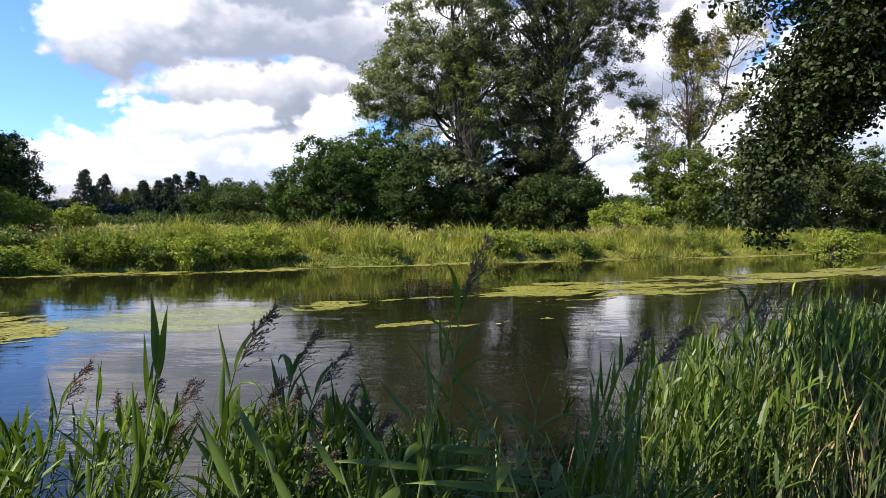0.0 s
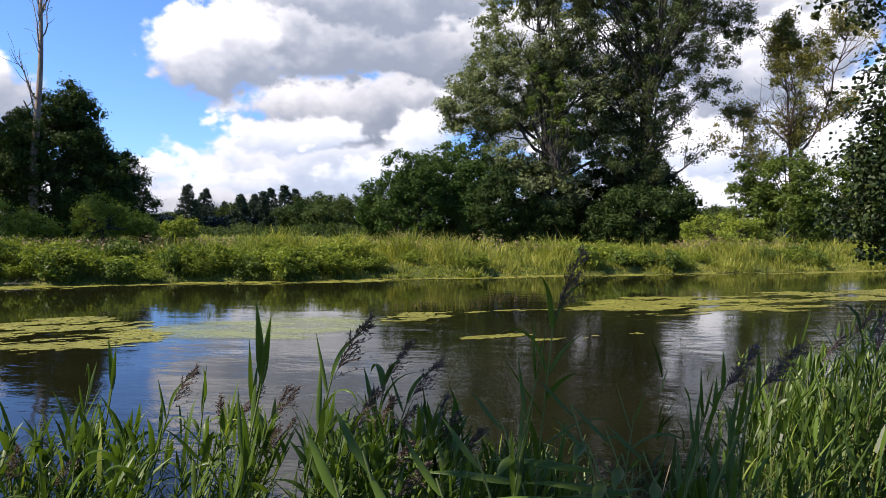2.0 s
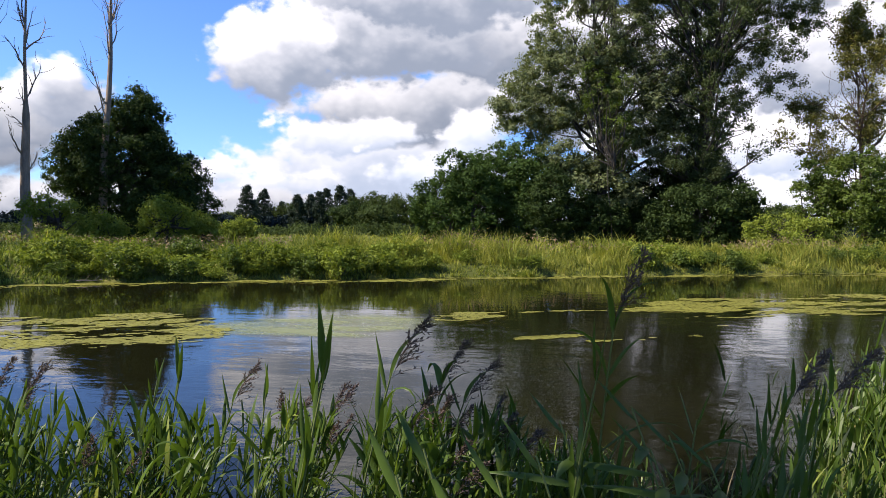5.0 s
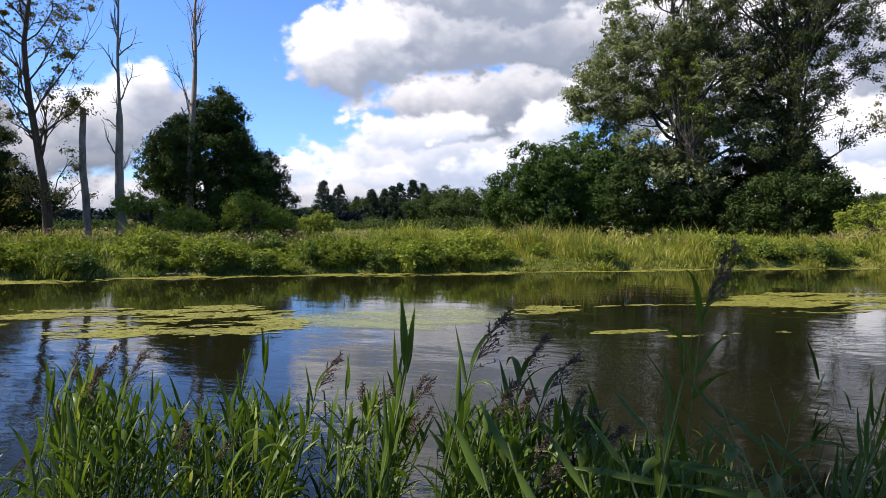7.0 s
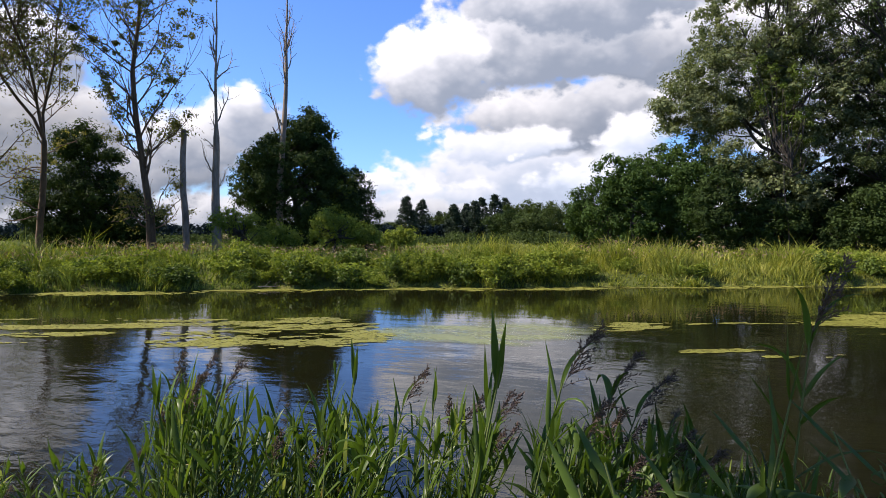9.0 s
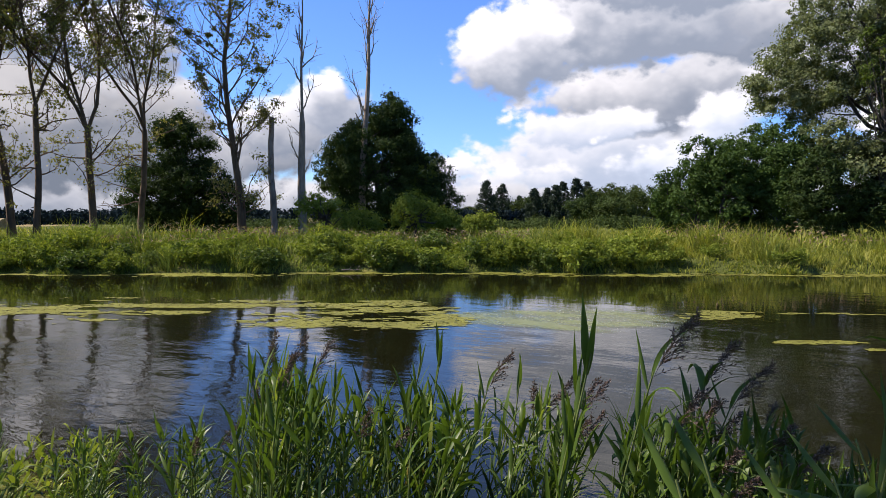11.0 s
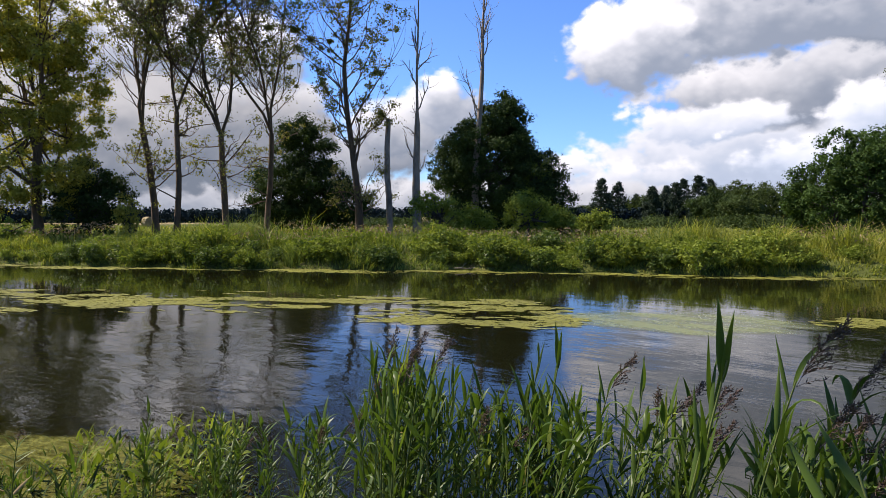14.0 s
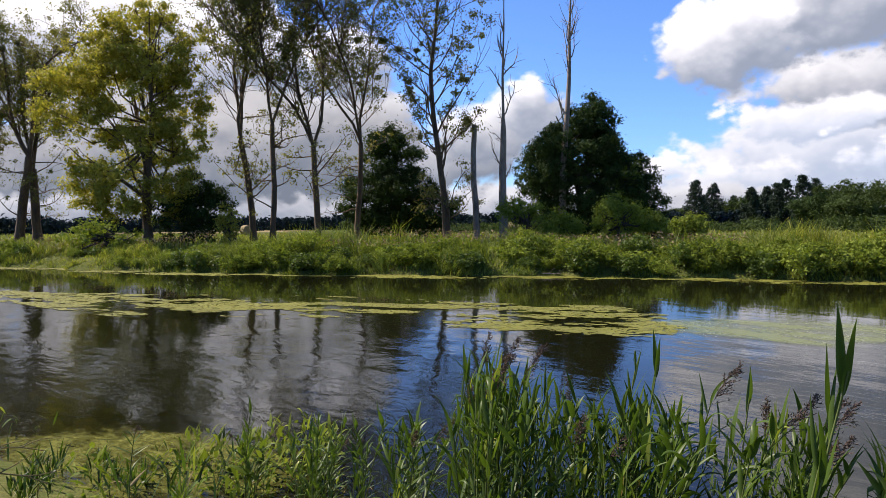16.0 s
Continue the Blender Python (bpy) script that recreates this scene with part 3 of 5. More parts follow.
# the pair of great poplars with shrubs at their feet
x, y = at(1.6, 60)
crowned_tree("poplar_tree", "huge grey-green poplar in full leaf", x, y, 26,
             [(-1.5, 0, 9, 5.5, 5, 4.2), (-4.2, 0, 13.5, 5.0, 4.6, 3.6), (-1.5, 0, 18.5, 5.2, 4.8, 4.5), (0.8, 0, 23.5, 4.6, 4.4, 4.0), (1.2, 0, 29.0, 4.2, 4.0, 4.0), (2.5, 0, 12.5, 4.6, 4.4, 5.0), (-6.5, -0.5, 11.3, 3.0, 3.0, 2.3), (-0.5, -1, 5, 4.5, 4, 2.6)],
             31, M_POPLAR, M_BARK, 560, 300, 0.14, (0.5, 1.15), 0.5, 18, 0.2, loose=1.2)
x, y = at(2.4, 56)
crowned_tree("vine", "yellow-green creeper climbing through the great poplar", x, y, 12, [(-1.0, 0, 12.5, 2.4, 1.4, 2.4), (0.2, 0, 9.4, 1.4, 1.0, 1.6)], 33, M_ALDER_SUNLIT, M_BARK, 44, 220, 0.11, (0.3, 0.6), 0.06, 3, 0.5, category="vine")


def limbed_tree(name, label, az, d, height, seed, leaf, bark, r0, limbs, profile, per, size, spread=0.7, leafy=0.8, trunks=2, lean=(0, 0), fill=()):
    """A tree whose leaves hang on the ends of its own limbs, with gaps between."""
    rng = np.random.RandomState(seed)
    x, y = at(az, d)
    t = thing(name, x, y, float(ground_z(*to_river(x, y))), label, "tree", "", facing(x, y))
    paths, ends = skeleton_of(rng, height, r0, profile[0][0], limbs, spread, 0.3, lean, 6, 0.5, trunks, 0.035, profile)
    wood(t, paths, trunks, bark, 1 + limbs * 7)
    keep = ends[rng.rand(len(ends)) < leafy]
    if fill:
        keep = np.concatenate([keep, envelope(rng, 850, fill, 0.5)])
    part("crown", mesh_of("crown", *leaf_clumps(rng, keep, rng.uniform(0.4, 0.95, len(keep)), per, size)), leaf, t)
    return t


limbed_tree("poplar_tree", "tall poplar with leaves coloured as shaded, gaps of sky in its crown", 9.0, 61, 29, 32, M_POPLAR_SHADED, M_BARK, 0.5, 48,
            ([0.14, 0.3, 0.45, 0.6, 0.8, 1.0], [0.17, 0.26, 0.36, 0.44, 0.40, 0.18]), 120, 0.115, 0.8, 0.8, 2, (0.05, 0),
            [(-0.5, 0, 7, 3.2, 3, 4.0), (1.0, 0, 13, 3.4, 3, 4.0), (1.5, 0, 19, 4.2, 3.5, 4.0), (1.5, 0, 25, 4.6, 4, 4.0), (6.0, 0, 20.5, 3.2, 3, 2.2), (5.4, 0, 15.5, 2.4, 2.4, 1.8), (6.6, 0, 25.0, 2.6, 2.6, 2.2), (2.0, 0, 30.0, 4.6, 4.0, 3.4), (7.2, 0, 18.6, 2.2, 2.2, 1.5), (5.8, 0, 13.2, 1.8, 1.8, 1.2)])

# oaks and alders
x, y = at(-36.9, 60)
crowned_tree("oak_tree", "dark green rounded oak behind the bank", x, y, 13,
             [(0, 0, 4.6, 5.2, 5.0, 3.4), (-0.4, 0, 7.4, 4.0, 4.0, 2.8), (0.6, 0, 9.6, 2.1, 2.1, 2.0), (3.6, 0, 4.6, 2.8, 2.8, 2.4), (-3.6, 0, 5.8, 2.4, 2.6, 2.4), (4.8, 0, 2.6, 2.2, 2.2, 2.0), (0.8, 0, 11.3, 0.9, 0.9, 1.0), (0, 0, 2.0, 5.4, 4.0, 1.8), (-2.4, 0, 8.2, 1.4, 1.6, 1.2)],
             41, M_OAK, M_BARK, 620, 270, 0.13, (0.45, 0.95), 0.4, 12, 0.2, "dark oaks on the far bank", loose=0.9)
x, y = at(-33.2, 59)
crowned_tree("willow_tree", "grey-green young willow leaning beside the oak", x, y, 7, [(0, 0, 3.2, 1.4, 1.4, 2.2), (-0.1, 0, 5.8, 0.9, 0.9, 1.3)], 43, M_WILLOW, M_BARK, 34, 220, 0.11, (0.4, 0.7), 0.1, 8, 0.2, loose=1.5)
x, y = at(-52.6, 66)
crowned_tree("oak_tree", "dark shaded oak between the poplar trunks", x, y, 11,
             [(0, 0, 4.0, 4.0, 4, 3.2), (-0.6, 0, 7.2, 3.0, 3, 2.8), (2.8, 0, 2.8, 3.2, 3, 2.2), (-0.6, 0, 9.0, 1.9, 1.9, 1.7), (0.5, 0, 1.6, 4.4, 3.0, 1.5), (-3.0, 0, 3.6, 2.6, 2.6, 2.8)],
             42, M_OAK, M_BARK, 280, 240, 0.13, (0.6, 1.15), 0.36, 10, 0.2, "dark oaks on the far bank", loose=0.9)


def shrub(name, label, az, d, w, h, seed, leaf, clumps=60, per=80, size=0.2, group="shrubs on the far bank", category="shrub"):
    """A bushy shrub, w wide and h high, leafy to the ground."""
    x, y = at(az, d)
    r = np.random.RandomState(seed)
    blobs = [(0, 0, h * 0.42, w * 0.42, w * 0.38, h * 0.45)]
    for _ in range(4):
        blobs.append((r.uniform(-0.32, 0.32) * w, r.uniform(-0.2, 0.2) * w, h * r.uniform(0.25, 0.7), w * 0.24, w * 0.24, h * r.uniform(0.2, 0.3)))
    return crowned_tree(name, label, x, y, h * 0.9, blobs, seed, leaf, M_BARK, int(clumps * 0.8 * max(1.0, w * h / 36)), int(per * 2.8), size * 0.62, (0.3, 0.45 + 0.07 * min(w, h)), 0.12, 6, 0.1, group, category, loose=0.9)


DARK = "dense dark green alder shrub below the poplars"
for k, (az, d, w, h) in enumerate([(-12.6, 60, 4.4, 6.2), (-11.0, 58, 5.0, 7.6), (-9.2, 57, 5.6, 9.0), (-7.2, 60, 6.0, 10.2), (-4.6, 58, 6.5, 9.6), (-2.0, 56, 6.0, 7.5), (3.0, 63, 6.0, 8.8), (6.0, 64, 6.5, 9.4), (9.4, 64, 6.5, 9.0), (1.0, 57, 6.0, 4.8), (4.2, 60, 5.5, 4.6), (6.6, 57, 4.5, 4.2), (9.4, 56, 6.0, 6.4), (11.6, 57, 4.6, 6.0)]):
    shrub("alder_shrub", DARK, az, d, w, h, 60 + k, M_ALDER if k < 5 else M_OAK, 115, 90, 0.22, "alder shrubs below the poplars")
LIGHT = "light green willow shrub on the far bank"
for k, (az, d, w, h) in enumerate([(-41.6, 46, 5.2, 3.3), (-38.6, 47, 3.0, 2.4), (-34.2, 46, 4.6, 3.4), (-31.4, 47, 2.6, 2.4), (-28.9, 50, 2.4, 2.4), (14.4, 52, 5.0, 2.9), (16.6, 50, 3.4, 2.6), (30.2, 48, 3.0, 2.5)]):
    shrub("willow_shrub", LIGHT, az, d, w, h, 80 + k, M_WILLOW, 60, 85, 0.17, "willow shrubs on the far bank")
for k, (az, d, w, h) in enumerate([(17.6, 58, 5.0, 7.4), (20.4, 57, 6.0, 8.2), (23.4, 59, 5.5, 8.0), (26.6, 62, 7.0, 7.6), (30.0, 64, 8.0, 8.6), (33.8, 66, 8.0, 7.6), (37.5, 68, 8.0, 8.0)]):
    shrub("alder_shrub", "leafy alder shrub at the meadow's edge", az, d, w, h, 95 + k, M_ALDER_SUNLIT if k < 3 else M_FARLEAF, 90, 80, 0.23, "alder shrubs at the meadow's edge")
shrub("alder_shrub", "low black-green alder bush below the yellow poplar", -69.0, 53, 7.0, 5.6, 120, M_OAK, 110, 90, 0.22, "alder shrubs below the poplars")
shrub("willow_shrub", LIGHT, -66.3, 49, 1.6, 3.4, 121, M_YELLOW, 26, 60, 0.18, "willow shrubs on the far bank")
shrub("willow_shrub", LIGHT, -75.2, 46, 5.5, 2.4, 122, M_WILLOW, 50, 70, 0.18, "willow shrubs on the far bank")


# bleached dead trunks
def dead_tree(seed, az, d, height, lean, branches, label, broken, snapped=0.9):
    rng = np.random.RandomState(seed)
    x, y = at(az, d)
    t = thing("dead_tree", x, y, float(ground_z(*to_river(x, y))), label, "dead tree", "dead trunks on the far bank", facing(x, y))
    tp, tr = limb(rng, (0, 0, -0.3), (lean, 0, 1), height, 0.27 if broken else 0.34, 0.2 if broken else 0.03, 0.06 if broken else 0.025, 0.0, 20)
    if not broken:
        tr = tr * np.interp(np.arange(21) / 20, [0, snapped, snapped + 0.04, 1], [1.1, 1.1, 0.62, 0.8])
    part("trunk", mesh_of("trunk", *tubes([(tp, tr)], 10), smooth=True), M_DEADWOOD, t)
    for f, ln, th, steep in branches:
        i = f * 20
        a = int(min(i, 19))
        base = tp[a] + (tp[a + 1] - tp[a]) * (i - a)
        bp, br = limb(rng, base, (math.cos(th), math.sin(th), steep), ln, 0.065 if not broken else 0.12, 0.012, 0.14, 0.6)
        paths = [(bp, br)]
        for _ in range(5):
            q = rng.randint(1, 6)
            paths.append(limb(rng, bp[q], unit(bp[q] - bp[q - 1]) + rng.normal(size=3) * 0.5, ln * 0.4, br[q] * 0.6, 0.01, 0.2, 0.3, 4))
        part("branch", mesh_of("branch", *tubes(paths), smooth=True), M_DEADWOOD, t)
    return t


dead_tree(201, -45.8, 52, 9.4, -0.05, [(0.97, 0.7, 3.0, 1.6), (0.94, 0.5, 0.3, 1.6), (0.35, 0.9, 0.5, 1.8), (0.2, 1.2, 0.4, 2.0)], "broken-off grey dead trunk standing on the bank", True)
dead_tree(202, -43.5, 51, 19.0, -0.012, [(0.46, 1.6, 3.3, 2.6), (0.50, 3.0, 0.7, 1.2), (0.60, 2.2, 3.5, 1.5), (0.66, 2.8, 0.8, 0.9), (0.68, 2.2, 0.5, 1.6), (0.72, 1.9, 3.8, 2.2), (0.74, 1.9, 2.6, 2.4), (0.24, 2.0, 0.7, 1.7), (0.30, 2.6, 3.7, 1.3), (0.40, 1.2, 2.9, 1.8), (0.82, 1.6, 3.4, 2.6)],
          "tall bleached dead tree with a few bare boughs", False, 0.46)
dead_tree(203, -38.6, 57.6, 24.0, 0.02, [(0.40, 5.0, 3.9, 1.6), (0.44, 4.0, 3.6, 1.2), (0.55, 3.0, 0.7, 2.6), (0.60, 4.2, 3.8, 2.6), (0.64, 3.6, 0.6, 3.2), (0.68, 4.0, 3.4, 3.0), (0.72, 3.2, 0.9, 2.6), (0.76, 3.0, 3.9, 2.8), (0.8, 2.6, 0.4, 3.0), (0.7, 3.6, 2.2, 2.8)],
          "tall dead tree rising out of the oak", False)


# ---- distance ----
def far_pine(seed, az, d, h, label="dark far-off pine in a wood edge"):
    rng = np.random.RandomState(seed)
    x, y = at(az, d)
    t = thing("pine_tree", x, y, 0.78, label, "tree", "far wood edge")
    part("trunk", mesh_of("trunk", *tubes([limb(rng, (0, 0, -0.2), (0, 0, 1), h * 0.97, 0.22, 0.04, 0.02)])), M_BARK, t)
    c, size = [], []
    for _ in range(170):
        f = rng.uniform(0.06, 0.97)
        r = h * 0.32 * (1.0 - f) ** 0.62 * math.sqrt(rng.uniform(0.02, 1.15))
        th = rng.uniform(0, 6.28)
        c.append((r * math.cos(th), r * math.sin(th), f * h - 0.12 * r))
        size.append(rng.uniform(0.5, 0.95) * (1.0 - 0.4 * f))
    part("crown", mesh_of("crown", *leaf_clumps(rng, np.array(c), size, 56, 0.16, 1.6)), M_PINE, t)
    return t


def far_tree(seed, az, d, w, h, leaf=None, label="far-off green tree in a wood edge"):
    rng = np.random.RandomState(seed)
    x, y = at(az, d)
    t = thing("broadleaf_tree", x, y, 0.78, label, "tree", "far wood edge")
    part("trunk", mesh_of("trunk", *tubes([limb(rng, (0, 0, -0.2), (0, 0, 1), h * 0.7, 0.25, 0.08, 0.04)])), M_BARK, t)
    c = envelope(rng, 200, [(0, 0, h * 0.5, w * 0.5, w * 0.4, h * 0.46), (w * 0.15, 0, h * 0.72, w * 0.28, w * 0.3, h * 0.26), (-w * 0.2, 0, h * 0.6, w * 0.28, w * 0.3, h * 0.26)])
    part("crown", mesh_of("crown", *joined(leaf_masses(rng, c[:90], rng.uniform(0.6, 1.2, 90), 90, 0.16), leaf_clumps(rng, c[90:], rng.uniform(0.3, 0.7, 110), 24, 0.15))), leaf or M_FARLEAF, t)
    return t


for k, (az, h) in enumerate([(-28.0, 8.4), (-26.7, 8.0), (-25.2, 5.8), (-24.0, 6.8), (-22.9, 7.2), (-21.6, 8.8), (-20.5, 8.8), (-19.6, 8.4), (-27.3, 6.0), (-22.2, 7.4)]):
    far_pine(300 + k, az, 128 + 7 * (k % 3), h)
for k, (az, w, h, d) in enumerate([(-25.0, 8, 5.4, 140), (-23.2, 8, 6.0, 138), (-18.2, 8, 7.6, 130), (-16.6, 9, 6.6, 118), (-14.4, 10, 6.8, 112), (-12.6, 8, 5.6, 110), (-19.6, 8, 5.0, 112), (-17.4, 7, 4.4, 104),
                                    (-30.2, 7, 3.2, 150), (-29.2, 6, 3.6, 150), (12.2, 9, 5.2, 120), (14.0, 9, 5.4, 120), (15.6, 9, 5.0, 120), (28.0, 11, 8.0, 90), (32.0, 12, 8.6, 92), (36.0, 12, 8.0, 92)]):
    far_tree(330 + k, az, d, w, h, M_OAK if k in (1, 6) else None)

# low thicket that closes the foot of the far wood edge
rng = np.random.RandomState(76)
az = np.concatenate([rng.uniform(-57, -9, 850), rng.uniform(9, 46, 550)])
dd = np.where(az < -9, rng.uniform(78, 105, 1400), rng.uniform(95, 140, 1400))
top = np.where(az < -9, np.clip(1.0 + 1.0 * wave(az * 0.7, dd * 0.05, 9, 3), 0.3, 1.9), np.clip(2.2 + 1.6 * wave(az * 0.5, dd * 0.05, 9, 3), 0.8, 4.0))
pts = np.stack([dd * np.sin(np.radians(az)), dd * np.cos(np.radians(az)), 0.7 + top * rng.uniform(0, 1, 1400)], -1)
v, f = leaf_masses(rng, pts, rng.uniform(0.4, 0.85, 1400), 100, 0.17)
tagged(part("far_thicket", mesh_of("far_thicket", v, f), M_FARLEAF), "low dark thicket at the foot of the far wood", "thicket", kind="stuff")

# far woods along the skyline, as one mass of crowns on a low rise
rng = np.random.RandomState(77)


def skyline(az):
    return (3.1 + 0.7 * wave(az * 0.25, az * 0.0, 5, 4) + 0.35 * wave(az * 2.6, az * 0.0, 6, 2)) * np.interp(az, [-110, -60, -48, -30, 0, 70], [1.1, 1.0, 1.25, 1.1, 0.9, 1.1])


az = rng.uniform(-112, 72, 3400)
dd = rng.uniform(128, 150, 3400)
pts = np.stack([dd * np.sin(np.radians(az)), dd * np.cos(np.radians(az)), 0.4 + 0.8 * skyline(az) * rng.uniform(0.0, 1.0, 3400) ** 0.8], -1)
tagged(part("far_woods", mesh_of("far_woods", *leaf_masses(rng, pts, rng.uniform(0.7, 1.5, 3400), 26, 0.45)), M_HAZED_WOOD), "dark woods along the far skyline, haze-tinted blue-green", "woods", kind="stuff")


# hay bales on the stubble
def hay_bale(az, d, seed):
    x, y = at(az, d)
    bm = bmesh.new()
    bmesh.ops.create_cone(bm, cap_ends=True, segments=24, radius1=0.65, radius2=0.65, depth=1.25, matrix=pose(0, 0, 0.62, 0, 90, 0))
    bmesh.ops.bevel(bm, geom=[e for e in bm.edges if e.calc_face_angle(0) > 1.0], offset=0.08, segments=2, affect="EDGES")
    r = random.Random(seed)
    for v in bm.verts:
        v.co += Vector((r.uniform(-1, 1), r.uniform(-1, 1), r.uniform(-1, 1))) * 0.015
    me = bpy.data.meshes.new("hay_bale")
    bm.to_mesh(me)
    bm.free()
    ob = part("hay_bale", me, M_STRAW)
    ob.matrix_basis = pose(x, y, 0.8, 0, 0, seed * 40)
    return tagged(ob, "pale round straw bale lying on the stubble field", "hay bale", "bales on the field")


for k, (a, d) in enumerate([(-64.9, 88), (-42.6, 80)]):
    hay_bale(a, d, k)


# ---- far bank growth ----
def blades(s, n, height, width, rng, lean=0.25, wind=(0.0, 0.0), z=None):
    """Tapered, bent grass blades standing at s, n: five corners each, as two quads sharing an edge."""
    k = len(s)
    x, y = to_world(s, n)
    z = ground_z(s, n) - 0.03 if z is None else z
    th = rng.uniform(0, 2 * np.pi, k)
    side = np.stack([np.cos(th), np.sin(th), np.zeros(k)], -1)
    tilt = rng.normal(size=(k, 2)) * lean + wind
    base = np.stack([x, y, z], -1)
    mid = base + np.stack([tilt[:, 0] * height * 0.35, tilt[:, 1] * height * 0.35, height * 0.55], -1)
    top = base + np.stack([tilt[:, 0] * height, tilt[:, 1] * height, height * (1 - 0.3 * np.hypot(tilt[:, 0], tilt[:, 1]))], -1)
    w = (width * rng.uniform(0.6, 1.3, k))[:, None]
    v = np.stack([base - side * w * 0.5, base + side * w * 0.5, mid - side * w * 0.5, mid + side * w * 0.5, top - side * w * 0.08, top + side * w * 0.08], 1).reshape(-1, 3)
    o = np.arange(k)[:, None] * 6
    return v, np.concatenate([o + [0, 1, 3, 2], o + [2, 3, 5, 4]])


def stuff(name, vf, mat, label, category):
    return tagged(part(name, mesh_of(name, *vf), mat), label, category, kind="stuff")


rng = np.random.RandomState(500)
k = 150000
s = rng.uniform(-62, 70, k)
n = far_edge(s) + 0.05 + rng.uniform(0, 1, k) ** 1.4 * 7.5
swell = np.clip(wave(s * 0.45, n * 0.6, 8, 3) * 1.5 + 0.45, 0, 1.2)
tuft = np.clip(wave(s * 1.5, n * 1.2, 18, 2) * 2.2 + 0.55, 0.0, 1.3)
keep = rng.rand(k) < 0.25 + 0.75 * tuft
s, n, swell, tuft = s[keep], n[keep], swell[keep], tuft[keep]
k = len(s)
tall = (0.26 + 0.5 * swell + 0.55 * swell * tuft) * np.interp(n - far_edge(s), [0, 0.5, 1.5, 7], [0.3, 0.75, 1.0, 0.9]) * np.interp(s, [-40, -24, -20, -15, -10, -6, 70], [0.6, 0.65, 1.1, 1.5, 1.35, 1.05, 1.0])
drift = np.stack([wave(s * 0.8, n * 0.8, 31, 2), wave(s * 0.8, n * 0.8, 32, 2)], -1) * 0.8
lush = rng.rand(k) < np.interp(s, [-30, -22, -5, 4, 10, 70], [0.3, 0.75, 0.8, 0.5, 0.2, 0.15]) + 0.5 * wave(s * 0.3, n * 0.4, 22, 2)
high = tall * rng.uniform(0.5, 1.2, k)
stuff("bank_grass", blades(s[~lush], n[~lush], high[~lush], 0.034, rng, 0.42, drift[~lush]), M_GRASS, "tall straw-tipped grasses along the far bank", "grass")
stuff("bank_sedge", blades(s[lush], n[lush], high[lush], 0.036, rng, 0.42, drift[lush]), M_SEDGE, "dark green sedges and young reeds along the far bank", "sedge")
k = 22000
s = rng.uniform(-110, 110, k)
n = far_edge(s) + 6 + rng.uniform(0, 1, k) ** 1.5 * 45
stuff("meadow_grass", blades(s, n, rng.uniform(0.2, 0.6, k) * np.interp(n, [34, 60], [1.3, 0.8]), 0.10, rng, 0.35), M_GRASS, "rough meadow grass behind the far bank", "grass")
k = 9000
s = rng.uniform(-60, 68, k)
n = far_edge(s) + rng.uniform(2.0, 7, k)
hz = ground_z(s, n) + 0.5 + 0.6 * np.clip(wave(s * 0.35, n * 0.5, 8, 3) + 0.35, 0, 1.4) + rng.uniform(0, 0.35, k)
keep = wave(s * 0.12, n * 0.12, 12, 2) > -0.15
X, Y = to_world(s, n)
stuff("grass_seed_heads", leaves(np.stack([X, Y, hz], -1)[keep], 0.065, rng, None, 2.6, 0.0), M_SEED, "pinkish-brown seed heads over the far bank grasses", "grass")


# a bleached branch stranded at the waterline
rng = np.random.RandomState(560)
x, y = at(-39.6, 28.6)
drift = [limb(rng, (-0.7, 0, 0.12), (1, 0.1, 0.05), 1.5, 0.045, 0.02, 0.1)]
drift += [limb(rng, drift[0][0][k], (0.5, 0.2, 0.6), 0.5, 0.02, 0.008, 0.15, 0.0, 4) for k in (2, 4)]
ob = part("driftwood", mesh_of("driftwood", *tubes(drift)), M_DEADWOOD)
ob.matrix_basis = pose(x, y, 0.05, 0, 0, facing(x, y)) @ Matrix.Scale(0.6, 4)
tagged(ob, "bleached dead branch stranded on the far waterline", "branch")


# leafy herb clumps and sedge tussocks on the bank slope
def herb_clump(s, n, w, h, seed, leaf):
    r = np.random.RandomState(seed)
    x, y = to_world(s, n)
    t = thing("herb_clump", x, y, float(ground_z(s, n)), "leafy green herb clump on the far bank", "herb", "herb clumps on the far bank")
    c = envelope(r, 34, [(0, 0, h * 0.45, w * 0.5, w * 0.45, h * 0.5)])
    part("stem", mesh_of("stem", *tubes([(np.array([(0, 0, -0.05), p * 0.5, p]), np.array([0.02, 0.014, 0.006])) for p in c], 4)), M_REED_STEM, t)["kind"] = "stuff"
    part("leaf_mass", mesh_of("leaf_mass", *leaf_clumps(r, c, r.uniform(0.2, 0.38, len(c)), 46, 0.075)), leaf, t)["kind"] = "stuff"
    return t


rng = np.random.RandomState(520)
protos = [herb_clump(-40 + 0.5 * i, float(far_edge(-40 + 0.5 * i)) + 1.5, rng.uniform(1.3, 2.2), rng.uniform(0.8, 1.3), 530 + i, (M_HERB, M_HERB, M_WILLOW, M_ALDER_SUNLIT)[i % 4]) for i in range(8)]
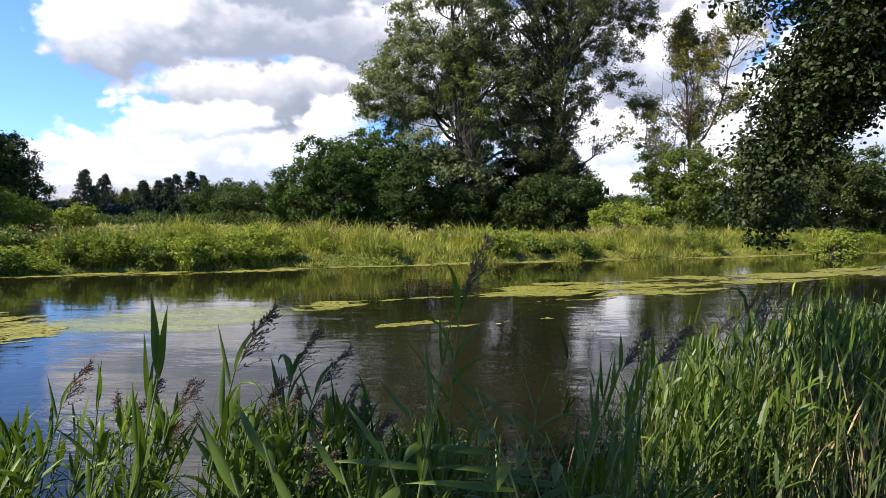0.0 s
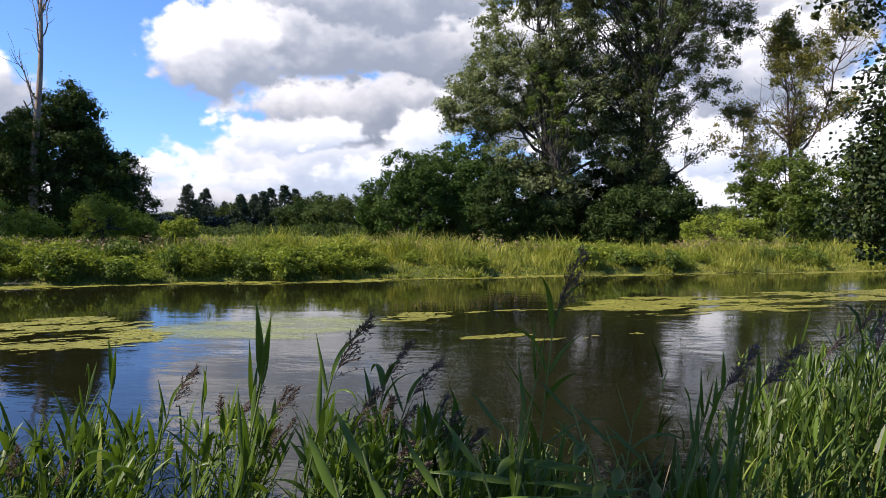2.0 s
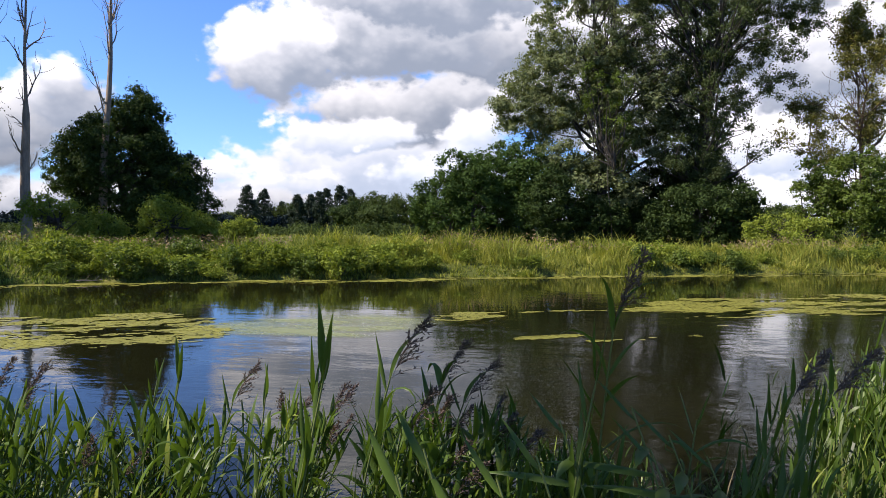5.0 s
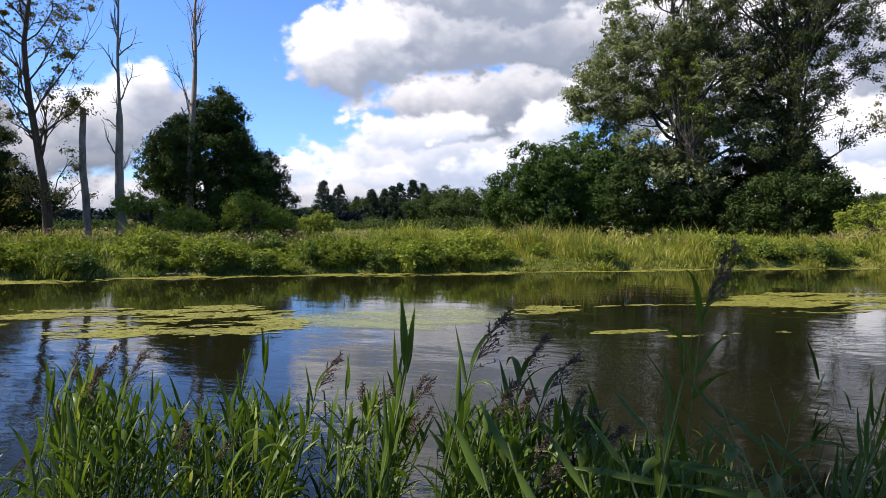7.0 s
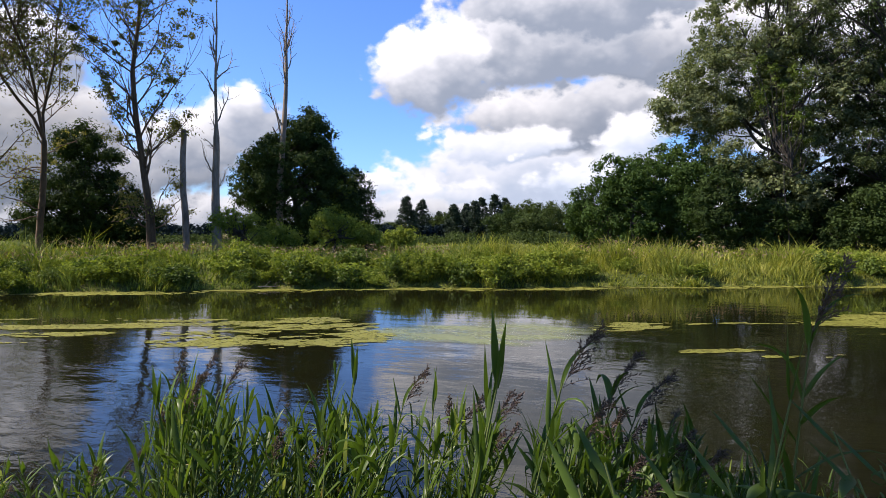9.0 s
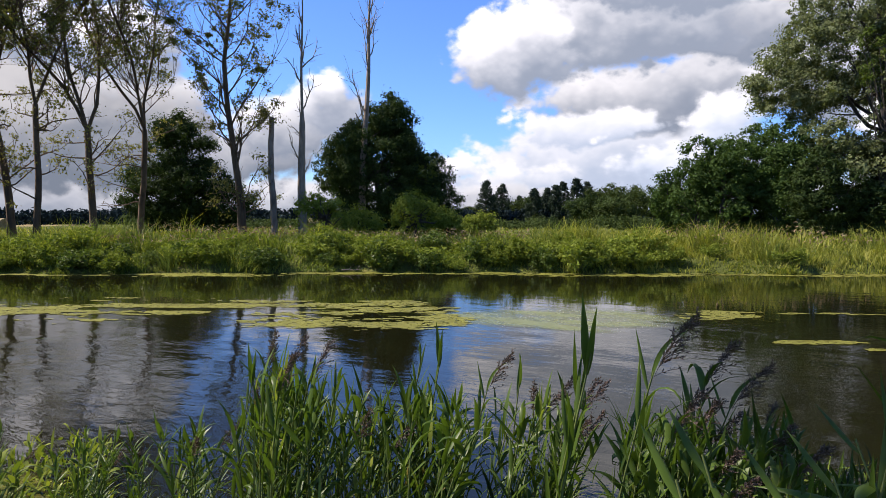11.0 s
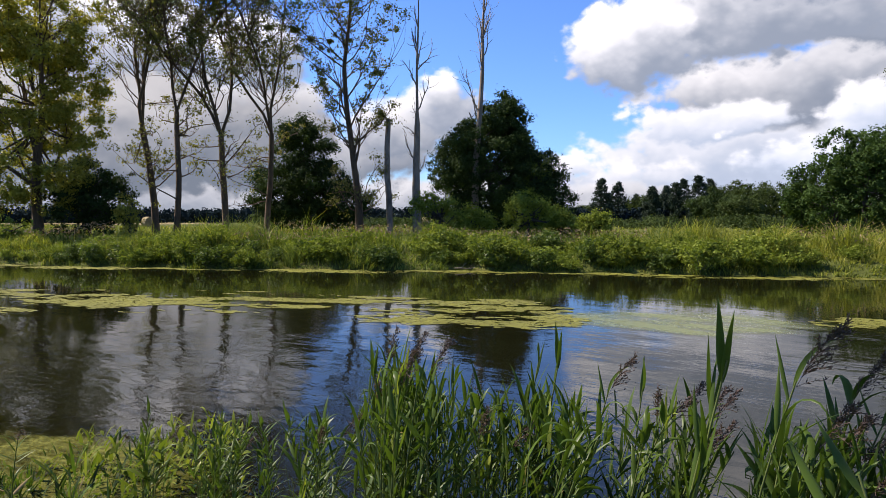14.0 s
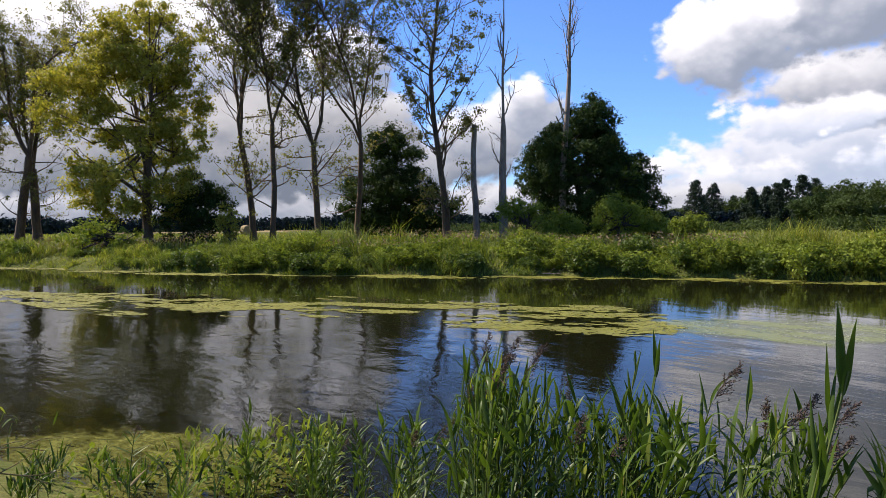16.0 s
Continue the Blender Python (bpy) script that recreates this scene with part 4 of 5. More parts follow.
for i in range(210):
    s = rng.uniform(-52, 60) if rng.rand() < 0.4 else rng.uniform(-26, 8)
    n = float(far_edge(s)) + rng.choice([0.5, 1.0, 1.8, 3.0]) + rng.uniform(-0.2, 0.4)
    x, y = to_world(s, n)
    big = rng.uniform(0.55, 1.25) * np.interp(s, [-52, -24, -18], [0.6, 0.7, 1.0])
    copy_thing(protos[rng.randint(8)], pose(x, y, float(ground_z(s, n)), 0, 0, rng.uniform(0, 360))).scale = (big * rng.uniform(0.8, 1.5), big, big)


# ---- floating weed ----
def floating_mat(label, cs, cn, rs, rn, cover, seed, cell=0.085, streak=1.7, z=0.006):
    """A ragged raft of floating weed: small cells of an ellipse, broken up by drift lines."""
    rng = np.random.RandomState(seed)
    a = np.arange(-rs, rs, cell * 2.2)
    b = np.arange(-rn, rn, cell)
    A, B = np.meshgrid(a, b, indexing="ij")
    edge = np.sqrt((A / rs) ** 2 + (B / rn) ** 2)
    bend = 0.5 * wave((A + cs) / 2.4, (B + cn) / 2.4, seed + 3, 2)
    val = wave((A + cs) / streak, (B + cn + bend) / 0.6, seed, 5) * 2.3 + (cover - edge ** 3 * 1.1) + wave((A + cs) / 0.45, (B + cn + bend) / 0.17, seed + 1, 3) * 1.3
    i, j = np.nonzero(val > 0)
    k = len(i)
    s0, n0 = a[i] + cs + rng.normal(size=k) * cell * 0.5, b[j] + cn + rng.normal(size=k) * cell * 0.3
    corners = []
    for ds, dn in ((-1, -1), (1, -1), (1, 1), (-1, 1)):
        X, Y = to_world(s0 + ds * cell * rng.uniform(0.8, 1.7, k), n0 + dn * cell * rng.uniform(0.4, 0.75, k))
        corners.append(np.stack([X, Y, z + rng.uniform(0, 0.006, k)], -1))
    v = np.stack(corners, 1).reshape(-1, 3)
    return tagged(part("floating_weed", mesh_of("floating_weed", v, np.arange(4 * k).reshape(k, 4)), M_MAT), label, "water weed", "rafts of floating weed", "stuff")


RAFT = "yellow-green raft of floating duckweed and algae on the river"
for k, (cs, cn, rs, rn, cover) in enumerate([
        (6.3, 16.1, 1.4, 1.2, 0.25), (9.8, 16.8, 3.4, 0.35, 0.35), (15.5, 16.6, 5.0, 2.4, 0.36), (23.5, 17.2, 5.0, 1.9, 0.42), (31.0, 17.2, 6.0, 1.8, 0.4), (40.0, 17.5, 7.0, 2.2, 0.4),
        (-2.7, 16.3, 2.7, 2.6, 0.32), (-1.4, 14.3, 1.4, 0.6, 0.35), (-6.0, 18.0, 2.2, 0.7, 0.35), (-9.0, 18.9, 3.2, 0.4, 0.2), (-9.4, 17.4, 3.6, 0.5, 0.2), (-8.6, 16.2, 2.6, 0.4, 0.3), (-9.6, 15.0, 2.2, 0.3, 0.3),
        (-14.8, 16.1, 5.6, 2.5, 0.12), (-21.5, 17.0, 3.6, 1.0, 0.35), (-29.0, 17.2, 6.0, 1.5, 0.35), (6.4, 13.0, 1.6, 0.22, -0.1), (8.4, 12.3, 2.0, 0.25, -0.35), (12.6, 13.4, 2.2, 0.25, -0.35)]):
    floating_mat(RAFT, cs, cn, rs, rn, cover, 600 + k, 0.05)


def veil(cs, cn, rs, rn, seed, film=None, label="thin veil of pale green algae drifting on the river"):
    """A film of algae: a ragged sheet, drawn out along the stream."""
    ring = np.linspace(0, 2 * np.pi, 96, endpoint=False)
    reach = 1 + 0.3 * wave(np.cos(ring) * 2.5, np.sin(ring) * 2.5, seed, 4)
    v = [(0, 0, 0)]
    for f in (0.5, 1.0):
        v += list(np.stack([f * reach * np.cos(ring), f * reach * np.sin(ring), 0 * ring], -1))
    i = np.arange(96)
    j = (i + 1) % 96
    tris = np.concatenate([np.stack([0 * i, 1 + i, 1 + j], -1), np.stack([1 + i, 97 + i, 97 + j], -1), np.stack([1 + i, 97 + j, 1 + j], -1)])
    ob = part("floating_weed", mesh_of("floating_weed", v, tris), film or M_VEIL)
    ob.matrix_basis = pose(*to_world(cs, cn), 0.004, 0, 0, 29.3) @ Matrix.Diagonal((rs, rn, 1, 1))
    return tagged(ob, label, "water weed", "rafts of floating weed", "stuff")


veil(1.9, 15.7, 4.6, 2.8, 635)
NEAR_SCUM = "yellow-green scum of algae and duckweed among the near reeds"
veil(-5.4, 5.3, 3.2, 1.5, 640, M_SCUM, NEAR_SCUM)
veil(-1.0, 4.6, 3.4, 1.2, 641, M_SCUM, NEAR_SCUM)
for k in range(12):
    s = -52 + 9.6 * k
    floating_mat("bright duckweed rim along the far waterline", s, float(far_edge(s)) - 0.45, 6.2, 0.9, 0.55, 650 + k, 0.10, 2.0)

# ---- near bank: reeds ----
def ribbon(p, width, across, fold=0.25):
    """A long leaf along the points p, widths along it, slightly folded along its middle."""
    p, width = np.asarray(p, float), np.asarray(width, float)[:, None]
    d = unit(np.gradient(p, axis=0))
    a = unit(np.cross(d, np.cross(across, d)) * 0 + across - d * (d @ across)[:, None])
    nrm = np.cross(d, a)
    v = np.stack([p - a * width * 0.5 + nrm * width * fold, p, p + a * width * 0.5 + nrm * width * fold], 1).reshape(-1, 3)
    k = len(p)
    f = []
    for i in range(k - 1):
        o = 3 * i
        f += [(o, o + 1, o + 4, o + 3), (o + 1, o + 2, o + 5, o + 4)]
    return v, np.array(f)


def reed_leaf_shape(rng, start, th, length, width, open_, bend):
    """An arching reed leaf that leaves its stem at start towards th; it opens from the stem by open_ and bends on (radians)."""
    t = np.linspace(0, 1, 9)
    out = np.array([math.cos(th), math.sin(th), 0])
    lean = open_ + bend * t ** 1.8
    way = out * np.sin(lean)[:, None] + np.array([0, 0, 1.0]) * np.cos(lean)[:, None]
    p = start + np.concatenate([np.zeros((1, 3)), np.cumsum(way[:-1], 0)]) * length / 8
    p = p + np.cross(out, (0, 0, 1)) * (rng.normal() * 0.07 * length * t ** 2)[:, None]
    w = width * np.array([0.4, 0.8, 1.0, 1.0, 0.9, 0.74, 0.52, 0.28, 0.02])
    across = unit(np.cross(out, (0, 0, 1)) + rng.normal(size=3) * 0.45)
    return ribbon(p, w, across)


def plume_shape(rng, start, way, length):
    """A feathery seed head: thin side sprays swept to one side, each set with fine spikelets."""
    pieces, seeds = [], []
    way = unit(np.asarray(way, float))
    side = unit(np.array([1.0, 0.25 * rng.normal(), -0.15]))
    u = np.linspace(0, 1, 7)
    axis = start + way * (length * u)[:, None] + side * (0.16 * length * u ** 2)[:, None]
    pieces.append(ribbon(axis, np.linspace(0.004, 0.001, 7), unit(rng.normal(size=3)), 0.1))
    for i in range(46):
        f = rng.uniform(0, 1) ** 0.85
        base = start + way * length * f + side * 0.16 * length * f * f
        d = unit(way * 0.9 + rng.normal(size=3) * 0.26 + side * rng.uniform(0.0, 0.5))
        ln = length * (0.55 - 0.36 * f) * rng.uniform(0.45, 1.15)
        t = np.linspace(0, 1, 5)
        p = base + d * (ln * t)[:, None] + np.array([0, 0, -1.0]) * (0.24 * ln * t ** 2)[:, None] + side * (0.18 * ln * t ** 2)[:, None]
        pieces.append(ribbon(p, np.array([0.0016, 0.002, 0.002, 0.0016, 0.0008]), unit(rng.normal(size=3)), 0.1))
        for _ in range(6):
            q = rng.uniform(0.25, 1.0) * 4
            a = int(min(q, 3))
            seeds.append((p[a] + (p[a + 1] - p[a]) * (q - a), unit(d + rng.normal(size=3) * 0.45)))
    c, w = np.array([m for m, _ in seeds]), np.array([m for _, m in seeds])
    cross = unit(np.cross(w, rng.normal(size=c.shape)))
    v = np.stack([c, c + w * 0.006 + cross * 0.0022, c + w * 0.017, c + w * 0.006 - cross * 0.0022], 1).reshape(-1, 3)
    pieces.append((v, np.arange(len(v)).reshape(-1, 4)))
    return joined(*pieces)


TIPS = {}


def reed(seed, height, plume, lush=8, dry=1, wide=0.028, habit="common"):
    """A common reed: stem, each leaf, and its plume, all parts."""
    rng = np.random.RandomState(seed)
    t = thing("reed", 0, 0, -30, "common reed with a feathery brown plume" if plume else "green common reed with arching leaves", "reed", "near reeds")
    sway = np.array([rng.uniform(0.02, 0.18), rng.uniform(-0.05, 0.05), 0])
    u = np.linspace(0, 1, 9)
    line = sway * (height * u ** 2)[:, None] + np.array([0, 0, 1.0]) * (height * u)[:, None]
    part("stem", mesh_of("stem", *tubes([(line, np.linspace(0.006, 0.0025, 9))], 5), smooth=True), M_REED_STEM, t)
    TIPS[t.name] = Vector(line[-1])
    th = rng.uniform(0, 6.28)
    for i in range(lush):
        f = 0.42 + 0.57 * (i / max(lush - 1, 1)) ** 0.9 + rng.uniform(-0.03, 0.03)
        f = min(f, 0.985)
        j = f * 8
        a = int(min(j, 7))
        start = line[a] + (line[a + 1] - line[a]) * (j - a)
        th += math.pi + rng.normal() * 0.55
        ang = math.atan2(math.sin(th), math.cos(th) + 0.4)
        ln = rng.uniform(0.15, 0.30) * (1.0 if f < 0.9 else 0.8)
        opened = np.interp(f, [0.3, 0.9, 1.0], [0.75, 0.5, 0.15]) * rng.uniform(0.4, 1.4)
        bend = abs(rng.normal()) * (2.2 if rng.rand() < 0.35 else 0.6)
        if habit == "erect":
            opened, bend, ln = opened * 0.35, bend * 0.3, ln * 0.9
        if habit == "broad":
            opened, bend, ln = opened + 0.85, abs(rng.normal()) * 0.6, ln * 1.15
        m = M_REED_DRY if i < dry and rng.rand() < 0.6 else M_REED
        part("leaf", mesh_of("leaf", *reed_leaf_shape(rng, start, ang, ln, wide * rng.uniform(0.65, 1.2), opened, bend), smooth=True), m, t)
    if plume:
        way = unit(line[-1] - line[-2]) + np.array([0.12, 0.0, 0.0])
        part("plume", mesh_of("plume", *plume_shape(rng, line[-1] - (0, 0, 0.02), way, rng.uniform(0.15, 0.22))), M_PLUME, t, "feathery purple-brown plume")
    return t


reeds = [(reed(700 + i, 1.35, i % 3 == 0, 12 + i % 4, i % 2, 0.016 + 0.004 * (i % 4)), i % 3 == 0) for i in range(15)]
plumed, plain = [r for r, p in reeds if p], [r for r, p in reeds if not p]
special = {"erect": reed(731, 1.35, False, 10, 0, 0.019, "erect"), "erect_plume": reed(732, 1.35, True, 10, 0, 0.018, "erect"), "broad": reed(733, 1.35, False, 9, 0, 0.030, "broad")}


def stand(az, d):
    """A place on the near bank, seen in that direction at that distance by one who turns on the spot with outstretched arms."""
    az = np.asarray(az, float)
    turn, a = np.radians(np.clip(-az, 0, 48.5)), np.radians(az)
    return -ARM * np.sin(turn) + d * np.sin(a), ARM * (np.cos(turn) - 1) + d * np.cos(a)


def bed_distance(az):
    """How far off the reeds stand, by compass direction."""
    return np.interp(az, [-94, -66, -60, -52, -40, -30, -20, 0, 18, 22, 26, 44], [6.0, 5.6, 4.4, 3.5, 2.9, 2.6, 2.2, 2.3, 2.5, 3.6, 5.0, 5.4])


def top_height(az):
    """How low below the eye's level the reed tops reach, in degrees, by compass direction."""
    return np.interp(az, [-94, -76, -66, -64, -60, -57, -54, -50, -48.5, -45, -43, -40, -39, -36.5, -35, -30, -28, -22, -18, -14, -8, -6, 0, 4, 10, 13, 19, 21.5, 24, 28, 50],
                     [17, 17, 15, 14.6, 15.2, 16.6, 14.6, 14.8, 11.4, 11.2, 12.6, 13.6, 14.4, 14.0, 12.4, 12.8, 14.2, 14.2, 14.4, 14.0, 14.5, 17.0, 17.5, 20.0, 20.0, 17.5, 15.5, 10.5, 6.0, 4.2, 3.6])


def fullness(az):
    """How thickly the bed grows, by compass direction: the river shows through its gaps."""
    return np.interp(az, [-94, -76, -67, -8, -2, 2, 11, 13, 19, 21, 44], [0.3, 0.3, 0.08, 0.7, 0.6, 0.3, 0.25, 0.35, 0.4, 1.0, 1.0])


# reeds stand in tussocks: azimuth, distance, spread and how far below the line of tops each one ends
rng = np.random.RandomState(800)
tussocks = []
for left, right, d, many in [(-65.2, -64.8, 5.4, 2), (-61.8, -58.6, 4.8, 4), (-56.0, -55.6, 4.4, 2), (-53.0, -51.2, 3.8, 4), (-46.8, -45.2, 3.1, 8), (-42.8, -41.4, 3.1, 4), (-38.4, -37.6, 2.9, 3), (-34.8, -34.2, 2.7, 3), (-32.6, -32.0, 2.7, 3), (-26.6, -26.2, 2.6, 2), (-24.2, -23.8, 2.6, 2), (-18.0, -14.4, 2.2, 6), (-12.6, -9.0, 2.3, 5)]:
    for _ in range(many):
        tussocks.append((rng.uniform(left, right), d * rng.uniform(0.92, 1.2), rng.uniform(0.025, 0.055), abs(rng.normal()) * 1.2 - 0.3, rng.uniform(0.3, 0.6) if right > -49 else rng.uniform(0.12, 0.25)))
while len(tussocks) < 138:
    az = rng.uniform(-94, 44)
    if -66 < az < -8 or rng.rand() > fullness(az):
        continue
    tussocks.append((az, bed_distance(az) * rng.uniform(0.85, 1.35), rng.uniform(0.03, 0.10) if az < 21 else rng.uniform(0.15, 0.4), max(0.0, rng.normal(*((1.5, 1.5) if az > 17 else (0.4, 2.0)))), rng.uniform(0.5, 1.0) * (2.2 if az > 17 else 1.0)))
count = 0
for az, d, r, low, rich in tussocks:
    for _ in range(rng.randint(1, 4) if az < -66 or az > -8 else rng.randint(3, 6) if az > -49 else rng.randint(2, 5)):
        if count > 285:
            break
        x, y = stand(az, d)
        x, y = x + rng.normal() * r * 0.8, y + rng.normal() * r * 0.8
        z = float(ground_z(*to_river(x, y)))
        tip = EYE - 0.09 - d * math.tan(radians(top_height(az) + low + abs(rng.normal()) * 1.2))
        h = tip - z
        if h < 0.4 or h > 2.6:
            continue
        src = plumed[rng.randint(len(plumed))] if rng.rand() < 0.11 else plain[rng.randint(len(plain))]
        wide = 0.7 + 0.3 * h / 1.35
        copy_thing(src, pose(x, y, z, rng.normal() * 3, rng.normal() * 3 + 2, rng.uniform(-70, 70))).scale = (wide, wide, h / 1.35)
        count += 1

# single tall reeds that stand out: direction, distance, height of the top in degrees, habit
for k, (az, d, el, habit) in enumerate([(1.6, 2.0, -2.8, "plume"), (0.4, 1.9, -7.8, "erect"), (-2.6, 1.9, -12.5, "broad"), (3.0, 1.9, -11.0, "broad"), (-15.6, 2.0, -7.9, "plume"), (-20.4, 1.7, -7.3, "erect"), (-21.0, 1.75, -10.0, "erect"), (-11.6, 2.5, -9.4, "plume"), (15.2, 2.2, -8.0, "erect_plume"), (17.8, 2.2, -7.6, "erect_plume"), (14.0, 2.3, -11.0, "erect"), (17.0, 2.3, -10.5, "erect"),
                                        (-33.4, 3.2, -9.8, "plain"), (-31.8, 3.1, -9.6, "erect"), (-28.0, 3.0, -11.4, "plume"), (-45.6, 3.3, -9.8, "plume"), (-44.4, 3.2, -9.8, "plume"), (-46.6, 3.2, -10.8, "erect"), (-64.8, 5.4, -13.8, "erect"), (-9.8, 2.5, -11.0, "plume"), (-25.5, 2.8, -11.5, "plain"), (-23.6, 2.6, -12.6, "plume"),
                                        (-15.0, 1.15, -15.0, "broad"), (-10.5, 1.2, -18.0, "broad"), (-13.0, 1.3, -13.5, "broad"), (-7.5, 1.35, -16.0, "broad"), (-4.5, 1.5, -14.5, "broad"), (4.5, 1.8, -14.0, "broad"), (9.0, 2.0, -14.5, "broad"), (6.0, 1.9, -13.0, "broad"), (8.4, 2.4, -12.4, "plain"), (24.0, 5.1, -5.8, "plume"), (26.5, 5.3, -5.0, "plume"), (22.2, 4.3, -7.4, "plume"), (25.2, 4.9, -5.8, "plume"), (28.2, 5.2, -4.9, "plume"), (30.0, 4.9, -5.2, "plume"), (31.35, 5.1, -4.8, "plume"), (-73.6, 4.6, -14.0, "plume")]):
    x, y = (float(v) for v in stand(az, d))
    z = float(ground_z(*to_river(x, y)))
    h = EYE + d * math.tan(radians(el)) - (0.16 if "plume" in habit else 0.12) - z
    src = special[habit] if habit in special else (plumed if habit == "plume" else plain)[k % 5]
    turn = 180 if habit == "broad" else (k * 37) % 60 - 30
    tip = pose(0, 0, 0, 0, 2, turn) @ Vector((TIPS[src.name].x, TIPS[src.name].y, h))
    copy_thing(src, pose(x - tip.x, y - tip.y, z, 0, 2, turn)).scale = (1.0, 1.0, h / 1.35)

for r in [r for r, _ in reeds] + list(special.values()):
    for o in (*r.children_recursive, r):
        bpy.data.objects.remove(o)


# the rest of the reed bed: reeds, shoots and leaves too many to count
def arching_leaves(x, y, z, length, width, rng, wind=0.35, lean=None, bend=None):
    """Many arching reed leaves at once."""
    k = len(x)
    th = rng.uniform(0, 2 * np.pi, k)
    th = np.arctan2(np.sin(th), np.cos(th) + wind)
    out = np.stack([np.cos(th), np.sin(th), 0 * th], -1)
    lean = rng.uniform(0.2, 1.1, k) if lean is None else lean
    bend = np.abs(rng.normal(size=k)) * 1.3 if bend is None else bend
    across = unit(np.cross(out, (0, 0, 1.0)) + rng.normal(size=(k, 3)) * 0.4)
    p = np.stack([x, y, z], -1)
    rows = []
    for t, w in zip(np.linspace(0, 1, 5), (0.45, 0.95, 1.0, 0.62, 0.03)):
        rows += [p - across * (width * w * 0.5)[:, None], p + across * (width * w * 0.5)[:, None]]
        a = lean + bend * t ** 1.6
        p = p + (out * np.sin(a)[:, None] + np.cos(a)[:, None] * (0, 0, 1.0)) * (length / 4)[:, None]
    v = np.stack(rows, 1).reshape(-1, 3)
    o = np.arange(k)[:, None] * 10
    return v, np.concatenate([o + [2 * i, 2 * i + 1, 2 * i + 3, 2 * i + 2] for i in range(4)])


def bed(k, seed, below, loose=1.0):
    """Places in the tussocks, and how high growth stands there."""
    rng = np.random.RandomState(seed)
    table = np.array(tussocks)
    pick = rng.choice(len(table), k, p=table[:, 4] * np.sqrt(table[:, 2]) / (table[:, 4] * np.sqrt(table[:, 2])).sum())
    az, d, r, low = table[pick, 0], table[pick, 1], table[pick, 2], table[pick, 3]
    d = d * np.where(az > 17, rng.uniform(0.95, 1.55, k), rng.uniform(0.94, 1.12, k))
    x, y = stand(az, d)
    x, y = x + rng.normal(size=k) * r * loose, y + rng.normal(size=k) * r * loose
    s, n = to_river(x, y)
    z = ground_z(s, n)
    top = EYE - d * np.tan(np.radians(top_height(az) + below + low + np.abs(rng.normal(size=k)) * 2.0))
    return rng, x, y, s, n, z, np.clip(top - 0.08 - z, 0.15, 2.2)


rng, x, y, s, n, z, h = bed(3100, 811, 1.0, 1.0)
stuff("reed_shoots", blades(s, n, h, 0.010, rng, 0.07, (0.05, 0.0)), M_REED_STEM, "thin upright reed stems on the near bank", "grass")
each = 8
f = np.clip(0.3 + 0.7 * np.tile(np.arange(each) / (each - 1), len(x)) + rng.normal(size=len(x) * each) * 0.04, 0.2, 0.99)
x, y, z, h = (np.repeat(a, each) for a in (x, y, z, h))
droop = np.where(rng.rand(len(x)) < 0.2, 2.2, 0.5) * np.abs(rng.normal(size=len(x)))
stuff("reed_undergrowth", arching_leaves(x + 0.05 * h * f * f, y, z + h * f, rng.uniform(0.10, 0.24, len(x)), rng.uniform(0.010, 0.024, len(x)), rng, 0.4, np.interp(f, [0.3, 0.9, 1.0], [0.7, 0.45, 0.15]) * rng.uniform(0.4, 1.3, len(x)), droop),
      M_REED, "dense green reed leaves and shoots on the near bank", "grass")
rng, x, y, s, n, z, h = bed(4200, 814, 5.0, 1.2)
stuff("sedge_leaves", arching_leaves(x, y, z + h * rng.uniform(0.3, 0.9, len(x)), rng.uniform(0.1, 0.24, len(x)), rng.uniform(0.005, 0.014, len(x)), rng), M_REED, "low tangled sedge leaves in the reed bed", "grass")
rng, x, y, s, n, z, h = bed(500, 812, 3.5, 1.2)
stuff("dry_reed_litter", arching_leaves(x, y, z + h * rng.uniform(0.3, 0.9, len(x)), rng.uniform(0.12, 0.34, len(x)), rng.uniform(0.006, 0.016, len(x)), rng), M_REED_DRY, "dry straw-coloured reed leaves among the green", "grass")
rng = np.random.RandomState(815)
k = 420
az, d = rng.uniform(21, 34, k), rng.uniform(4.2, 6.0, k)
x, y = d * np.sin(np.radians(az)), d * np.cos(np.radians(az))
z = ground_z(*to_river(x, y))
stuff("dead_reed_stalks", arching_leaves(x, y, z + rng.uniform(0.0, 0.7, k), rng.uniform(0.2, 0.5, k), rng.uniform(0.004, 0.012, k), rng, 0.35, rng.uniform(0.0, 0.5, k), rng.uniform(0, 0.4, k)), M_REED_DRY, "brown dead reed stalks at the foot of the reeds", "grass")
# low growth between the tussocks
rng = np.random.RandomState(813)
k = 12000
s, n = rng.uniform(-13, 9, k), rng.uniform(3.2, 5.8, k)
keep = (wave(s * 0.9, n * 1.3, 41, 3) > 0.0) & (rng.rand(k) < np.interp(s, [-13, -4, 0, 3, 9], [0.10, 0.05, 0.12, 0.6, 0.8]))
s, n = s[keep], n[keep]
x, y = to_world(s, n)
z = ground_z(s, n)
stuff("bank_undergrowth", arching_leaves(x, y, np.maximum(z, -0.02) + rng.uniform(0, 0.3, len(x)), rng.uniform(0.12, 0.32, len(x)), rng.uniform(0.008, 0.022, len(x)), rng), M_REED, "low green growth between the reed tussocks", "grass")


# yellow-green water plants at the edge of the weed
rng = np.random.RandomState(820)
k = 1700
az, d = rng.uniform(-80, -59, k), rng.uniform(5.4, 7.4, k)
clump = wave(az * 0.35, d * 1.6, 43, 3)
keep = clump > 0.12
az, d, clump = az[keep], d[keep], clump[keep]
